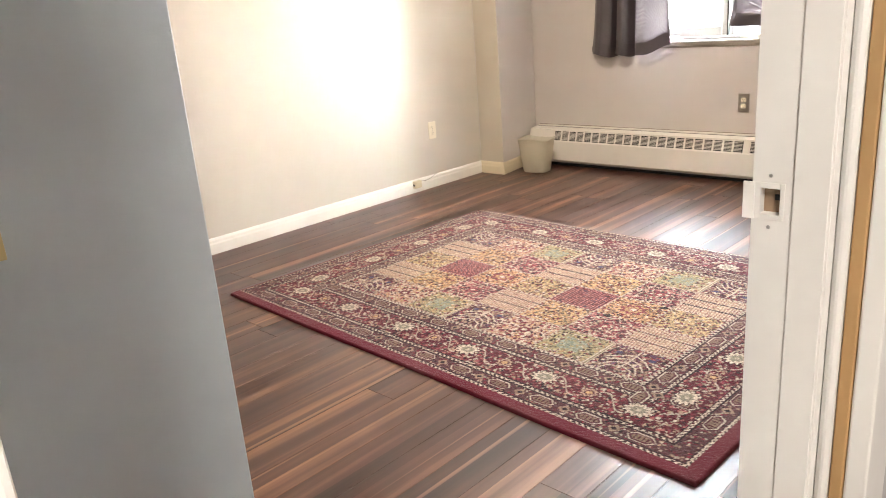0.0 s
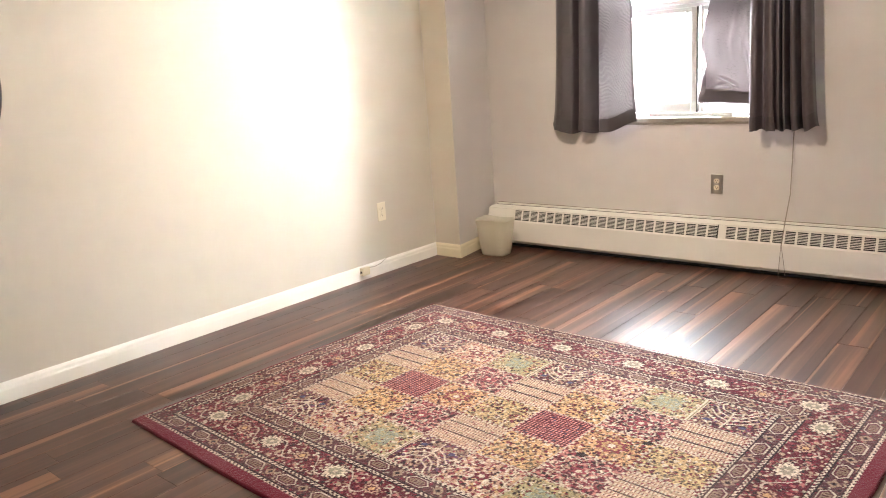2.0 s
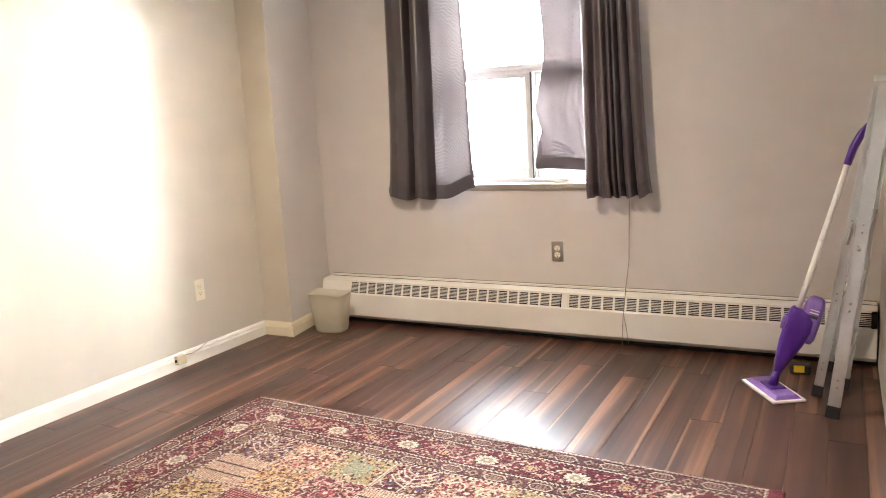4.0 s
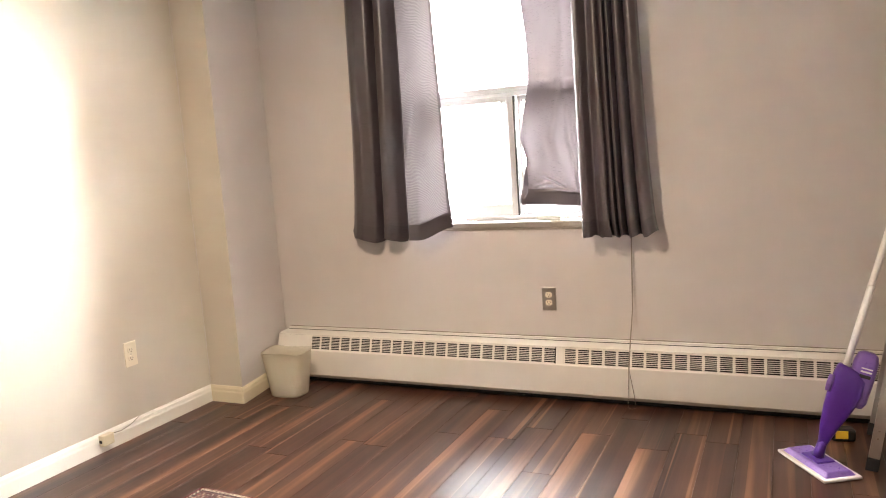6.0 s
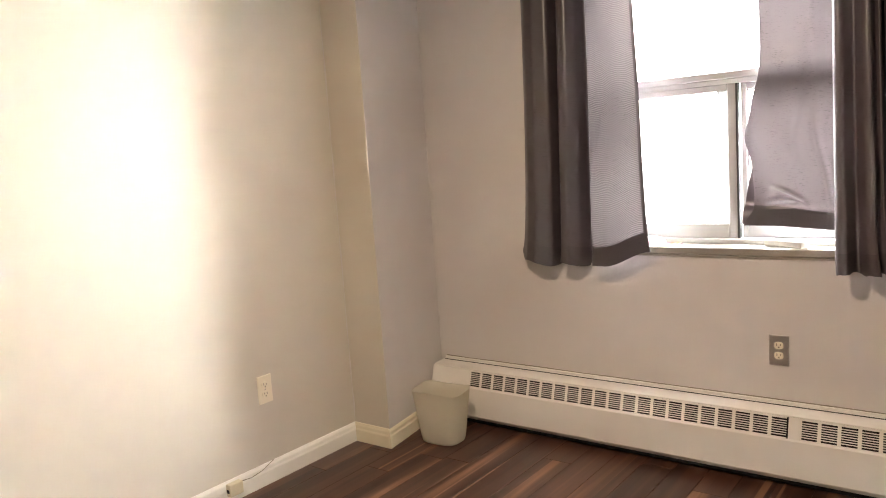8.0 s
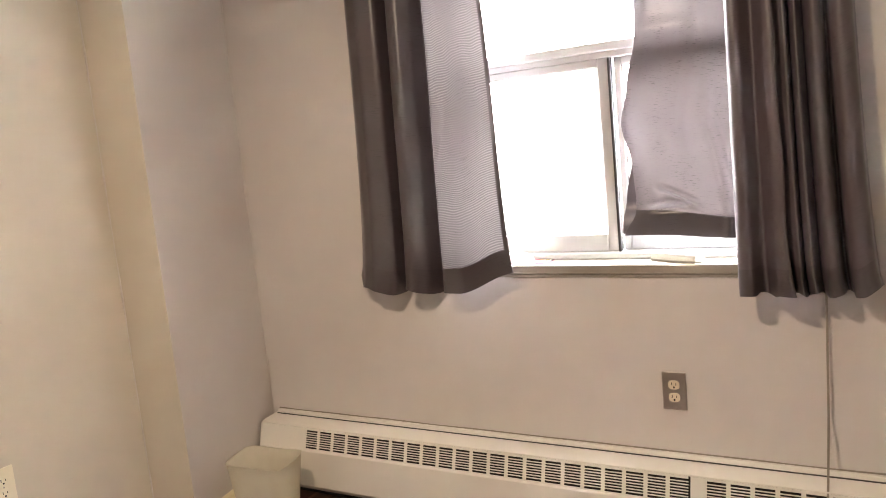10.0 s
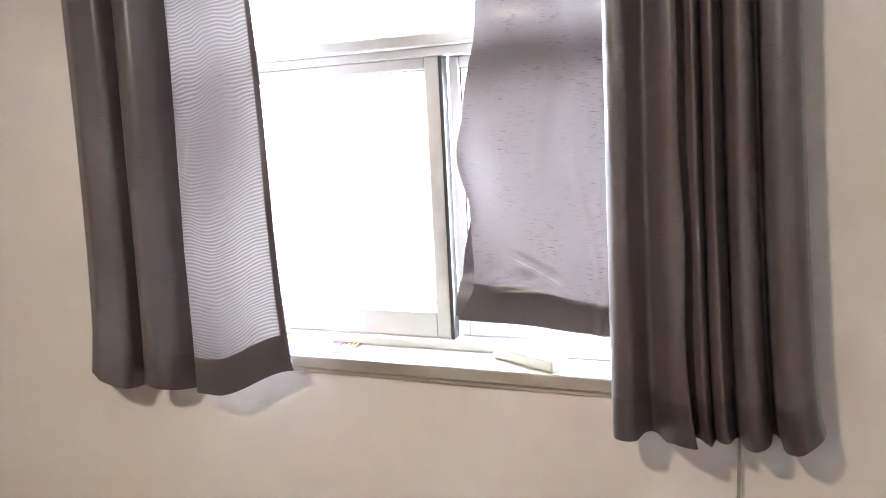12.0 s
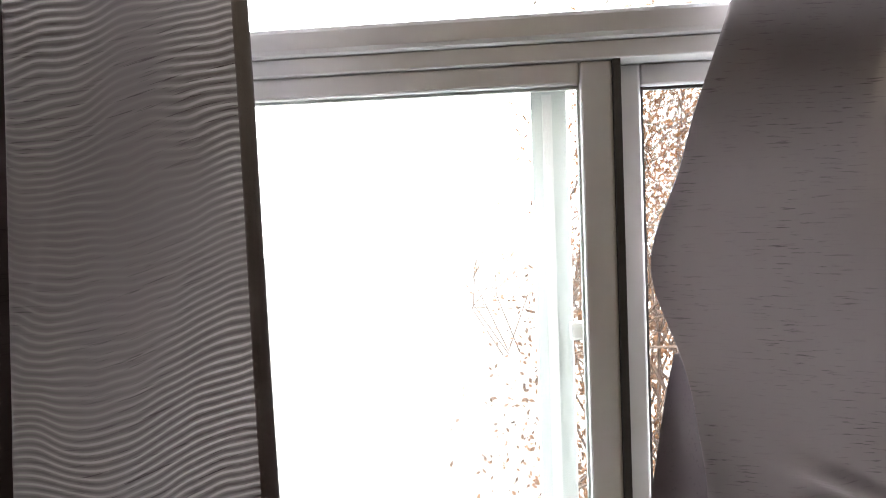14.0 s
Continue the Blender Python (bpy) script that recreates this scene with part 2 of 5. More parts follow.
def plank_material():
    """Printed laminate: each board in its own tone, long streaks along y."""
    n = Nodes("laminate_board")
    info = n.add("ShaderNodeObjectInfo")
    rnd = info.outputs["Random"]
    shift = n.add("ShaderNodeVectorMath", operation="ADD")
    n.link(n.coords(scale=(1, 1, 1)), shift.inputs[0])
    comb = n.add("ShaderNodeCombineXYZ")
    n.link(n.maths("MULTIPLY", rnd, 7.0), comb.inputs[0])
    n.link(n.maths("MULTIPLY", rnd, 31.0), comb.inputs[1])
    n.link(comb.outputs[0], shift.inputs[1])
    stretch = n.add("ShaderNodeMapping")
    n.link(shift.outputs[0], stretch.inputs[0])
    stretch.inputs["Scale"].default_value = (13, 0.4, 1)
    streak = n.noise(stretch.outputs[0], 1.0, 3, 0.5, 0.15)
    fine = n.add("ShaderNodeMapping")
    n.link(shift.outputs[0], fine.inputs[0])
    fine.inputs["Scale"].default_value = (120, 4, 1)
    grain = n.noise(fine.outputs[0], 1.0, 4, 0.7)
    # two printed strips to a board, each of its own tone, with pale seams of sapwood
    split = n.add("ShaderNodeSeparateXYZ")
    n.link(n.coords(), split.inputs[0])
    strip = n.maths("GREATER_THAN", split.outputs[0], n.maths("MULTIPLY_ADD", rnd, 0.05, 0.035))
    other = n.maths("FRACT", n.maths("MULTIPLY", rnd, 37.7))
    own = n.maths("ADD", n.maths("MULTIPLY", rnd, n.maths("SUBTRACT", 1.0, strip)), n.maths("MULTIPLY", other, strip))
    tone = n.maths("ADD", n.maths("MULTIPLY", n.maths("SUBTRACT", own, 0.5), 0.24), streak)
    c = n.ramp(tone, (0.28, (0.020, 0.0085, 0.006)), (0.44, (0.044, 0.0175, 0.011)), (0.58, (0.078, 0.033, 0.020)),
               (0.72, (0.205, 0.098, 0.054)))
    thin = n.add("ShaderNodeMapping")
    n.link(shift.outputs[0], thin.inputs[0])
    thin.inputs["Scale"].default_value = (34, 0.3, 1)
    sap = n.noise(thin.outputs[0], 1.0, 1, 0.4)
    c = n.mix(n.ramp(sap, (0.645, 0.0), (0.69, 0.6)), c, (0.29, 0.155, 0.09))
    c = n.mix(n.ramp(grain, (0.5, 0.0), (0.8, 0.28)), c, (0.026, 0.010, 0.007))
    n.set(Base_Color=c, Roughness=n.maths("MULTIPLY_ADD", grain, 0.12, 0.34), Coat_Weight=0.42, Coat_Roughness=0.33, Coat_IOR=1.55)
    n.put(n.bsdf, "Specular IOR Level", 0.14)
    n.bump(grain, 0.08, 0.0006)
    return n.mat


GLASS, MIRROR, FROSTED, CLOTH, PLANK = glass_material(), mirror_material(), frosted_material(), cloth_material("curtain_cloth", 0.22), plank_material()
FOGGED = fogged_glass_material()
HEM = cloth_material("curtain_hem", 0.04, 0.0, 0.55)
SHEER = cloth_material("curtain_sheer_cloth", 0.25, 0.6, 0.72)
DENSE = cloth_material("curtain_doubled_cloth", 0.02, 0.0, 0.95)
BRICKWORK = plain("brown_masonry", (0.22, 0.14, 0.10), 0.9, vary=0.35, scale=25, bump=0.5)
EARTH = plain("dry_ground", (0.075, 0.048, 0.028), 0.95, vary=0.4, scale=8, bump=0.6)
TWIG = plain("twig_bark", (0.085, 0.052, 0.034), 0.95, vary=0.35, scale=40, bump=0.4, Specular_IOR_Level=0.05)
DRY_LEAF = plain("dry_leaf", (0.115, 0.048, 0.018), 0.95, vary=0.4, scale=20, Specular_IOR_Level=0.05)

# ---- mesh helpers ----


def box_into(bm, x0, y0, z0, x1, y1, z1, m=None):
    vs = [bm.verts.new((x, y, z)) for x in (x0, x1) for y in (y0, y1) for z in (z0, z1)]
    for f in ((0, 1, 3, 2), (4, 6, 7, 5), (0, 4, 5, 1), (2, 3, 7, 6), (0, 2, 6, 4), (1, 5, 7, 3)):
        bm.faces.new([vs[i] for i in f])
    if m is not None:
        for v in vs:
            v.co = m @ v.co
    return vs


def boxes(*list_of):
    bm = bmesh.new()
    for b in list_of:
        box_into(bm, *b)
    return bm


def prism_into(bm, outline, m, depth):
    """An outline in the local xy plane, pushed out along z by depth, laid by the pose m."""
    a = [bm.verts.new(m @ Vector((x, y, 0))) for x, y in outline]
    b = [bm.verts.new(m @ Vector((x, y, depth))) for x, y in outline]
    bm.faces.new(a[::-1])
    bm.faces.new(b)
    for i in range(len(a)):
        j = (i + 1) % len(a)
        bm.faces.new((a[i], a[j], b[j], b[i]))


def tube_into(bm, points, radii, sides=10, caps=True):
    """A round tube through points, with a radius at each."""
    points = [Vector(p) for p in points]
    if isinstance(radii, (int, float)):
        radii = [radii] * len(points)
    rings, up = [], None
    for i, p in enumerate(points):
        d = (points[min(i + 1, len(points) - 1)] - points[max(i - 1, 0)]).normalized()
        if up is None:
            up = d.orthogonal().normalized()
        up = (up - d * up.dot(d)).normalized()
        side = d.cross(up)
        rings.append([bm.verts.new(p + radii[i] * (math.cos(a) * up + math.sin(a) * side)) for a in [2 * math.pi * k / sides for k in range(sides)]])
    for r, q in zip(rings, rings[1:]):
        for k in range(sides):
            bm.faces.new((r[k], r[(k + 1) % sides], q[(k + 1) % sides], q[k]))
    if caps:
        bm.faces.new(rings[0][::-1])
        bm.faces.new(rings[-1])


def turned_into(bm, profile, centre=(0, 0, 0), sides=28):
    """A body of revolution about z from (radius, z) pairs."""
    rings = [[bm.verts.new((centre[0] + r * math.cos(2 * math.pi * k / sides), centre[1] + r * math.sin(2 * math.pi * k / sides), centre[2] + z)) for k in range(sides)] for r, z in profile]
    for r, q in zip(rings, rings[1:]):
        for k in range(sides):
            bm.faces.new((r[k], r[(k + 1) % sides], q[(k + 1) % sides], q[k]))
    return rings


def mesh_ob(name, bm, material, bevel=0.0, smooth=False):
    bmesh.ops.recalc_face_normals(bm, faces=bm.faces)
    me = bpy.data.meshes.new(name)
    bm.to_mesh(me)
    bm.free()
    if smooth:
        me.shade_smooth()
    me.materials.append(material)
    ob = new(name, me)
    if bevel:
        mod = ob.modifiers.new("bevel", "BEVEL")
        mod.width, mod.segments, mod.limit_method = bevel, 2, "ANGLE"
    return ob


def part(name, bm, material, parent, label="", bevel=0.0, smooth=False):
    ob = mesh_ob(name, bm, material, bevel, smooth)
    ob.parent = parent
    if label:
        ob["label"] = label
    return ob


def thing(name, label, category, at=(0, 0, 0), turn=0.0, group="", kind=""):
    ob = new(name)
    ob.empty_display_size = 0.1
    ob.matrix_world = pose(*at, 0, 0, turn)
    return tagged(ob, label, category, group, kind)


def structure(name, bm, material, label, bevel=0.0, category="wall"):
    return tagged(mesh_ob(name, bm, material, bevel), label, category, kind="structure")


# ---- the room: x from the west wall, y to the window wall ----
EAST, NORTH, SOUTH, TOP = 3.343, 5.0, 0.0, 2.44
HALL_E, HALL_S = 5.6, -1.2
DOOR_Y0, DOOR_Y1, DOOR_H = 0.295, 1.07, 2.04
WX0, WX1, WZ0, WZ1 = 1.0, 2.13, 0.872, 2.16

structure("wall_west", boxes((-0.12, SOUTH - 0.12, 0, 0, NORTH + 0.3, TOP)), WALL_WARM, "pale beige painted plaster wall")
structure("wall_north", boxes((0, NORTH, 0, WX0, NORTH + 0.24, TOP), (WX1, NORTH, 0, EAST + 0.1, NORTH + 0.24, TOP),
                              (WX0, NORTH, 0, WX1, NORTH + 0.24, WZ0 - 0.03), (WX0, NORTH, WZ1, WX1, NORTH + 0.24, TOP)),
          WALL, "light greige painted wall with a window opening")
structure("wall_east", boxes((EAST, DOOR_Y1 + 0.02, 0, EAST + 0.1, NORTH, TOP), (EAST, SOUTH - 0.12, 0, EAST + 0.1, DOOR_Y0 - 0.02, TOP),
                             (EAST, DOOR_Y0 - 0.02, DOOR_H, EAST + 0.1, DOOR_Y1 + 0.02, TOP)), WALL, "light greige painted wall with a doorway")
structure("wall_south", boxes((0, SOUTH - 0.12, 0, EAST, SOUTH, TOP)), WALL, "light greige painted wall behind the door")
structure("ceiling", boxes((-0.12, HALL_S - 0.1, TOP, HALL_E + 0.1, NORTH + 0.3, TOP + 0.1)), CEILING, "plain white painted ceiling", category="ceiling")
structure("floor", boxes((-0.12, HALL_S - 0.1, -0.12, HALL_E + 0.1, NORTH + 0.24, -0.0095)), DARK, "dark brown laminate board floor", category="floor")
structure("wall_closet", boxes((0.0, SOUTH, 0, 2.45, 0.89, TOP)), WALL_SHADE, "plain painted closet wall, cool grey shade put into its colour", 0.003)
bm = bmesh.new()
prism_into(bm, [(0, 4.471), (0.216, 4.471), (0.128, 5.0), (0, 5.0)], Matrix(), TOP)
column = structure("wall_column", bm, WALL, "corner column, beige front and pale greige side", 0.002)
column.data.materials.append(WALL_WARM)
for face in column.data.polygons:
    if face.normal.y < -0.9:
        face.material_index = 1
structure("wall_hall_east", boxes((HALL_E, HALL_S, 0, HALL_E + 0.1, 1.6, TOP)), WALL, "plain painted hallway wall")
structure("wall_hall_south", boxes((EAST + 0.1, HALL_S - 0.1, 0, HALL_E, HALL_S, TOP)), WALL, "plain painted hallway wall")
structure("wall_hall_north", boxes((EAST + 0.1, 1.5, 0, HALL_E, 1.6, TOP)), WALL, "plain painted hallway wall")
structure("wall_hall_west", boxes((EAST, HALL_S, 0, EAST + 0.1, SOUTH - 0.12, TOP)), WALL, "plain painted hallway wall")


def baseboard(name, x0, y0, x1, y1, h, t, label, mat=None):
    """A moulded board from (x0, y0) to (x1, y1), standing out to the right of that way."""
    d = Vector((x1 - x0, y1 - y0, 0))
    d.normalize()
    out = Vector((d.y, -d.x, 0))
    prof = [(0, 0), (t, 0), (t, h * 0.62), (t * 0.8, h * 0.72), (t * 0.75, h * 0.86), (t * 0.35, h), (0, h)]
    bm = bmesh.new()
    a = [bm.verts.new(Vector((x0, y0, 0)) + out * u + Vector((0, 0, v))) for u, v in prof]
    b = [bm.verts.new(Vector((x1, y1, 0)) + out * u + Vector((0, 0, v))) for u, v in prof]
    bm.faces.new(a[::-1])
    bm.faces.new(b)
    for i in range(len(a)):
        j = (i + 1) % len(a)
        bm.faces.new((a[i], a[j], b[j], b[i]))
    return structure(name, bm, mat or TRIM, label, category="baseboard")


baseboard("baseboard", 0.0, 0.89, 0.0, 4.471, 0.088, 0.014, "chipped white painted baseboard with caulk smears")
baseboard("baseboard", 0.0, 4.471, 0.218, 4.471, 0.088, 0.013, "yellowed cream baseboard round the column", TRIM_OLD)
baseboard("baseboard", 0.216, 4.458, 0.128, 4.98, 0.088, 0.013, "yellowed cream baseboard round the column", TRIM_OLD)


# ---- rug ----
RUG = pose(1.853, 2.678, 0.0, 0, 0, -2.42)
MAROON, WINE, INK, CREAM_YARN, GOLD, OLIVE, TAN, NAVY = (np.array(c) for c in (
    (0.065, 0.006, 0.014), (0.120, 0.008, 0.020), (0.018, 0.008, 0.012), (0.66, 0.54, 0.41), (0.46, 0.28, 0.13),
    (0.22, 0.18, 0.10), (0.38, 0.25, 0.17), (0.022, 0.020, 0.050)))
ROSE = np.array((0.24, 0.035, 0.050))
SAGE, TEAL, OCHRE = np.array((0.30, 0.255, 0.135)), np.array((0.20, 0.215, 0.165)), np.array((0.42, 0.29, 0.14))
STEP = 0.003


class Weave:
    """Paints a woven pattern into an array of yarn colours over the rug's face."""

    def __init__(self, nx, ny):
        self.x = (np.arange(nx) - (nx - 1) / 2) * STEP
        self.y = (np.arange(ny) - (ny - 1) / 2) * STEP
        self.c = np.zeros((ny, nx, 3)) + WINE
        self.X, self.Y = np.meshgrid(self.x, self.y)
        self.rng = np.random.default_rng(7)

    def fill(self, mask, colour, f=1.0):
        self.c[mask] = self.c[mask] * (1 - f) + colour * f

    def blob(self, x, y, rx, ry, colour, turn=0.0, petals=0, ring=0.0):
        r = max(rx, ry) * 1.3 + STEP
        i0, i1 = np.searchsorted(self.x, (x - r, x + r))
        j0, j1 = np.searchsorted(self.y, (y - r, y + r))
        if i0 == i1 or j0 == j1:
            return
        X, Y = self.X[j0:j1, i0:i1] - x, self.Y[j0:j1, i0:i1] - y
        ca, sa = math.cos(turn), math.sin(turn)
        u, v = (X * ca + Y * sa) / rx, (Y * ca - X * sa) / ry
        d = np.hypot(u, v)
        edge = 1 + (0.16 * np.cos(petals * np.arctan2(v, u)) if petals else 0)
        m = d < edge
        if ring:
            m &= d > edge * (1 - ring)
        self.c[j0:j1, i0:i1][m] = colour

    def hexagon(self, x, y, rx, ry, colour, turn=0.0):
        ca, sa = math.cos(turn), math.sin(turn)
        u, v = np.abs((self.X - x) * ca + (self.Y - y) * sa) / rx, np.abs((self.Y - y) * ca - (self.X - x) * sa) / ry
        self.c[(v < 1) & (u + 0.42 * v < 1)] = colour

    def stroke(self, points, width, colour):
        for (xa, ya), (xb, yb) in zip(points, points[1:]):
            n = max(1, int(math.hypot(xb - xa, yb - ya) / STEP))
            for k in range(n + 1):
                self.blob(xa + (xb - xa) * k / n, ya + (yb - ya) * k / n, width, width, colour)

    def flowers(self, x0, y0, x1, y1, count, colours, size=0.006):
        for _ in range(count):
            c = colours[self.rng.integers(len(colours))]
            a, b = self.rng.uniform(0.2, 1.2, 2) * size
            self.blob(self.rng.uniform(x0, x1), self.rng.uniform(y0, y1), a + 0.0014, b + 0.0014, c, self.rng.uniform(0, 3.1))


def curl(w, x, y, r, turn, colour, wide=0.0022, sweep=4.2):
    """A spiral scroll."""
    pts = []
    for k in range(15):
        a, q = turn + sweep * k / 14, r * (1 - 0.06 * k)
        pts.append((x + q * math.cos(a), y + q * math.sin(a)))
    w.stroke(pts, wide, colour)


def panel_motif(w, kind, x0, y0, x1, y1, up=1):
    """One compartment of the garden field: tree, arch, green, stripes, flowers, medallion, olive, wine check or rosette."""
    cx, cy, hx, hy = (x0 + x1) / 2, (y0 + y1) / 2, (x1 - x0) / 2, (y1 - y0) / 2
    inside = (w.X > x0) & (w.X < x1) & (w.Y > y0) & (w.Y < y1)
    many = int((x1 - x0) * (y1 - y0) * 16000)
    pale, pink = CREAM_YARN * 0.85, np.array((0.36, 0.14, 0.12))
    ground = {"T": INK * 1.4 + MAROON * 0.9, "A": TAN * 0.9 + ROSE * 0.25, "G": SAGE, "S": TAN * 1.15, "F": GOLD, "M": MAROON * 1.3 + INK,
              "O": OCHRE, "W": WINE * 0.9 + TAN * 0.05, "R": GOLD * 0.9 + ROSE * 0.2}[kind]
    w.fill(inside, ground)
    if kind == "T":
        w.flowers(x0, y0, x1, y1, many, (MAROON, INK, TAN * 0.7, NAVY * 1.5 + MAROON, ROSE, TAN, pale, INK, TAN * 0.7), 0.0058)
        base = cy - up * hy * 0.85
        w.stroke([(cx, base), (cx + 0.004, cy), (cx - 0.004, cy + up * hy * 0.6)], 0.0030, pale)
        for s in (-1, 1):
            for k in range(4):
                yb = base + up * hy * (0.35 + 0.3 * k)
                w.stroke([(cx, yb), (cx + s * hx * 0.4, yb + up * hy * 0.22), (cx + s * hx * (0.78 - 0.08 * k), yb + up * hy * 0.62)], 0.0030, pale)
            w.blob(cx + s * hx * 0.55, cy - up * hy * 0.45, 0.013, 0.010, NAVY * 2.2, 0.3)
    elif kind == "A":
        w.flowers(x0, y0, x1, y1, many, (ROSE, WINE * 1.2, TAN * 1.2, GOLD, MAROON, pale, pale, INK), 0.0056)
        for s in (-1, 1):
            curl(w, cx + s * hx * 0.42, cy + up * hy * 0.2, hx * 0.42, 0.4 if s > 0 else 2.7, pale, 0.0034, 4.2 * s)
            curl(w, cx + s * hx * 0.55, cy - up * hy * 0.5, hx * 0.25, 1.0, pale, 0.0026, -4.2 * s)
        w.blob(cx, cy, hx * 0.22, hy * 0.22, WINE, 0, 6)
        w.blob(cx, cy, hx * 0.1, hy * 0.1, pale, 0, 5)
    elif kind == "G":
        w.flowers(x0, y0, x1, y1, many, (OLIVE, SAGE * 1.4, GOLD * 0.9, OLIVE * 0.4, WINE * 1.2, OCHRE, pale, INK), 0.0050)
        w.flowers(cx - hx * 0.45, cy - hy * 0.45, cx + hx * 0.45, cy + hy * 0.45, many // 4, (TEAL, TEAL * 1.4, SAGE), 0.006)
    elif kind == "S":
        for k in range(9):
            yb = y0 + (y1 - y0) * (k + 0.5) / 9
            row = inside & (np.abs(w.Y - yb) < 0.0062)
            w.fill(row & (np.sin(w.X * 520 + k * 1.6) > 0.1), pale)
            w.fill(row & (np.sin(w.X * 520 + k * 1.6) < -0.75), WINE)
        for k in (3.0, 6.0):
            w.fill(inside & (np.abs(w.Y - y0 - (y1 - y0) * k / 9) < 0.0036), INK)
        w.flowers(x0, y0, x1, y1, many // 4, (OLIVE, WINE * 1.3, TAN * 0.7), 0.0024)
    elif kind == "M":
        w.flowers(x0, y0, x1, y1, many, (WINE * 1.4, INK, ROSE, pink, MAROON, pale, pink * 1.3, INK, TAN), 0.0058)
        for q in (0.82, 0.5):
            w.blob(cx, cy, hx * q, hy * q, pale * 0.9, petals=8, ring=0.07)
        for k in range(8):
            a = k * math.pi / 4 + 0.3
            w.blob(cx + hx * 0.66 * math.cos(a), cy + hy * 0.66 * math.sin(a), 0.006, 0.004, pink * 1.2, a)
        w.blob(cx, cy, hx * 0.2, hy * 0.2, ROSE, petals=5)
        w.blob(cx, cy, hx * 0.09, hy * 0.09, pale, petals=5)
    elif kind == "W":
        lozenge = np.sin((w.X + w.Y) * 250) * np.sin((w.X - w.Y) * 250)
        w.fill(inside & (lozenge > 0.35), INK + MAROON * 0.4)
        w.fill(inside & (lozenge < -0.35), pink * 1.7)
        w.flowers(x0, y0, x1, y1, many // 6, (WINE, INK, NAVY * 1.5), 0.003)
    else:
        w.flowers(x0, y0, x1, y1, many, (ground * 1.35, WINE * 1.2, OLIVE * 0.5, ground * 0.5, pale, INK, MAROON, ground * 1.2), 0.0050)
        for k in range(5):
            a = k * 1.257 + cx * 9
            curl(w, cx + hx * 0.55 * math.cos(a), cy + hy * 0.55 * math.sin(a), hx * 0.2, a, (MAROON, OLIVE * 0.7)[k % 2], 0.0018)
        if kind == "R":
            w.blob(cx, cy, hx * 0.45, hy * 0.42, ROSE * 0.8, petals=8)
            w.blob(cx, cy, hx * 0.30, hy * 0.28, GOLD * 0.9, petals=8, ring=0.4)
            w.blob(cx, cy, hx * 0.12, hy * 0.12, pale, petals=6)


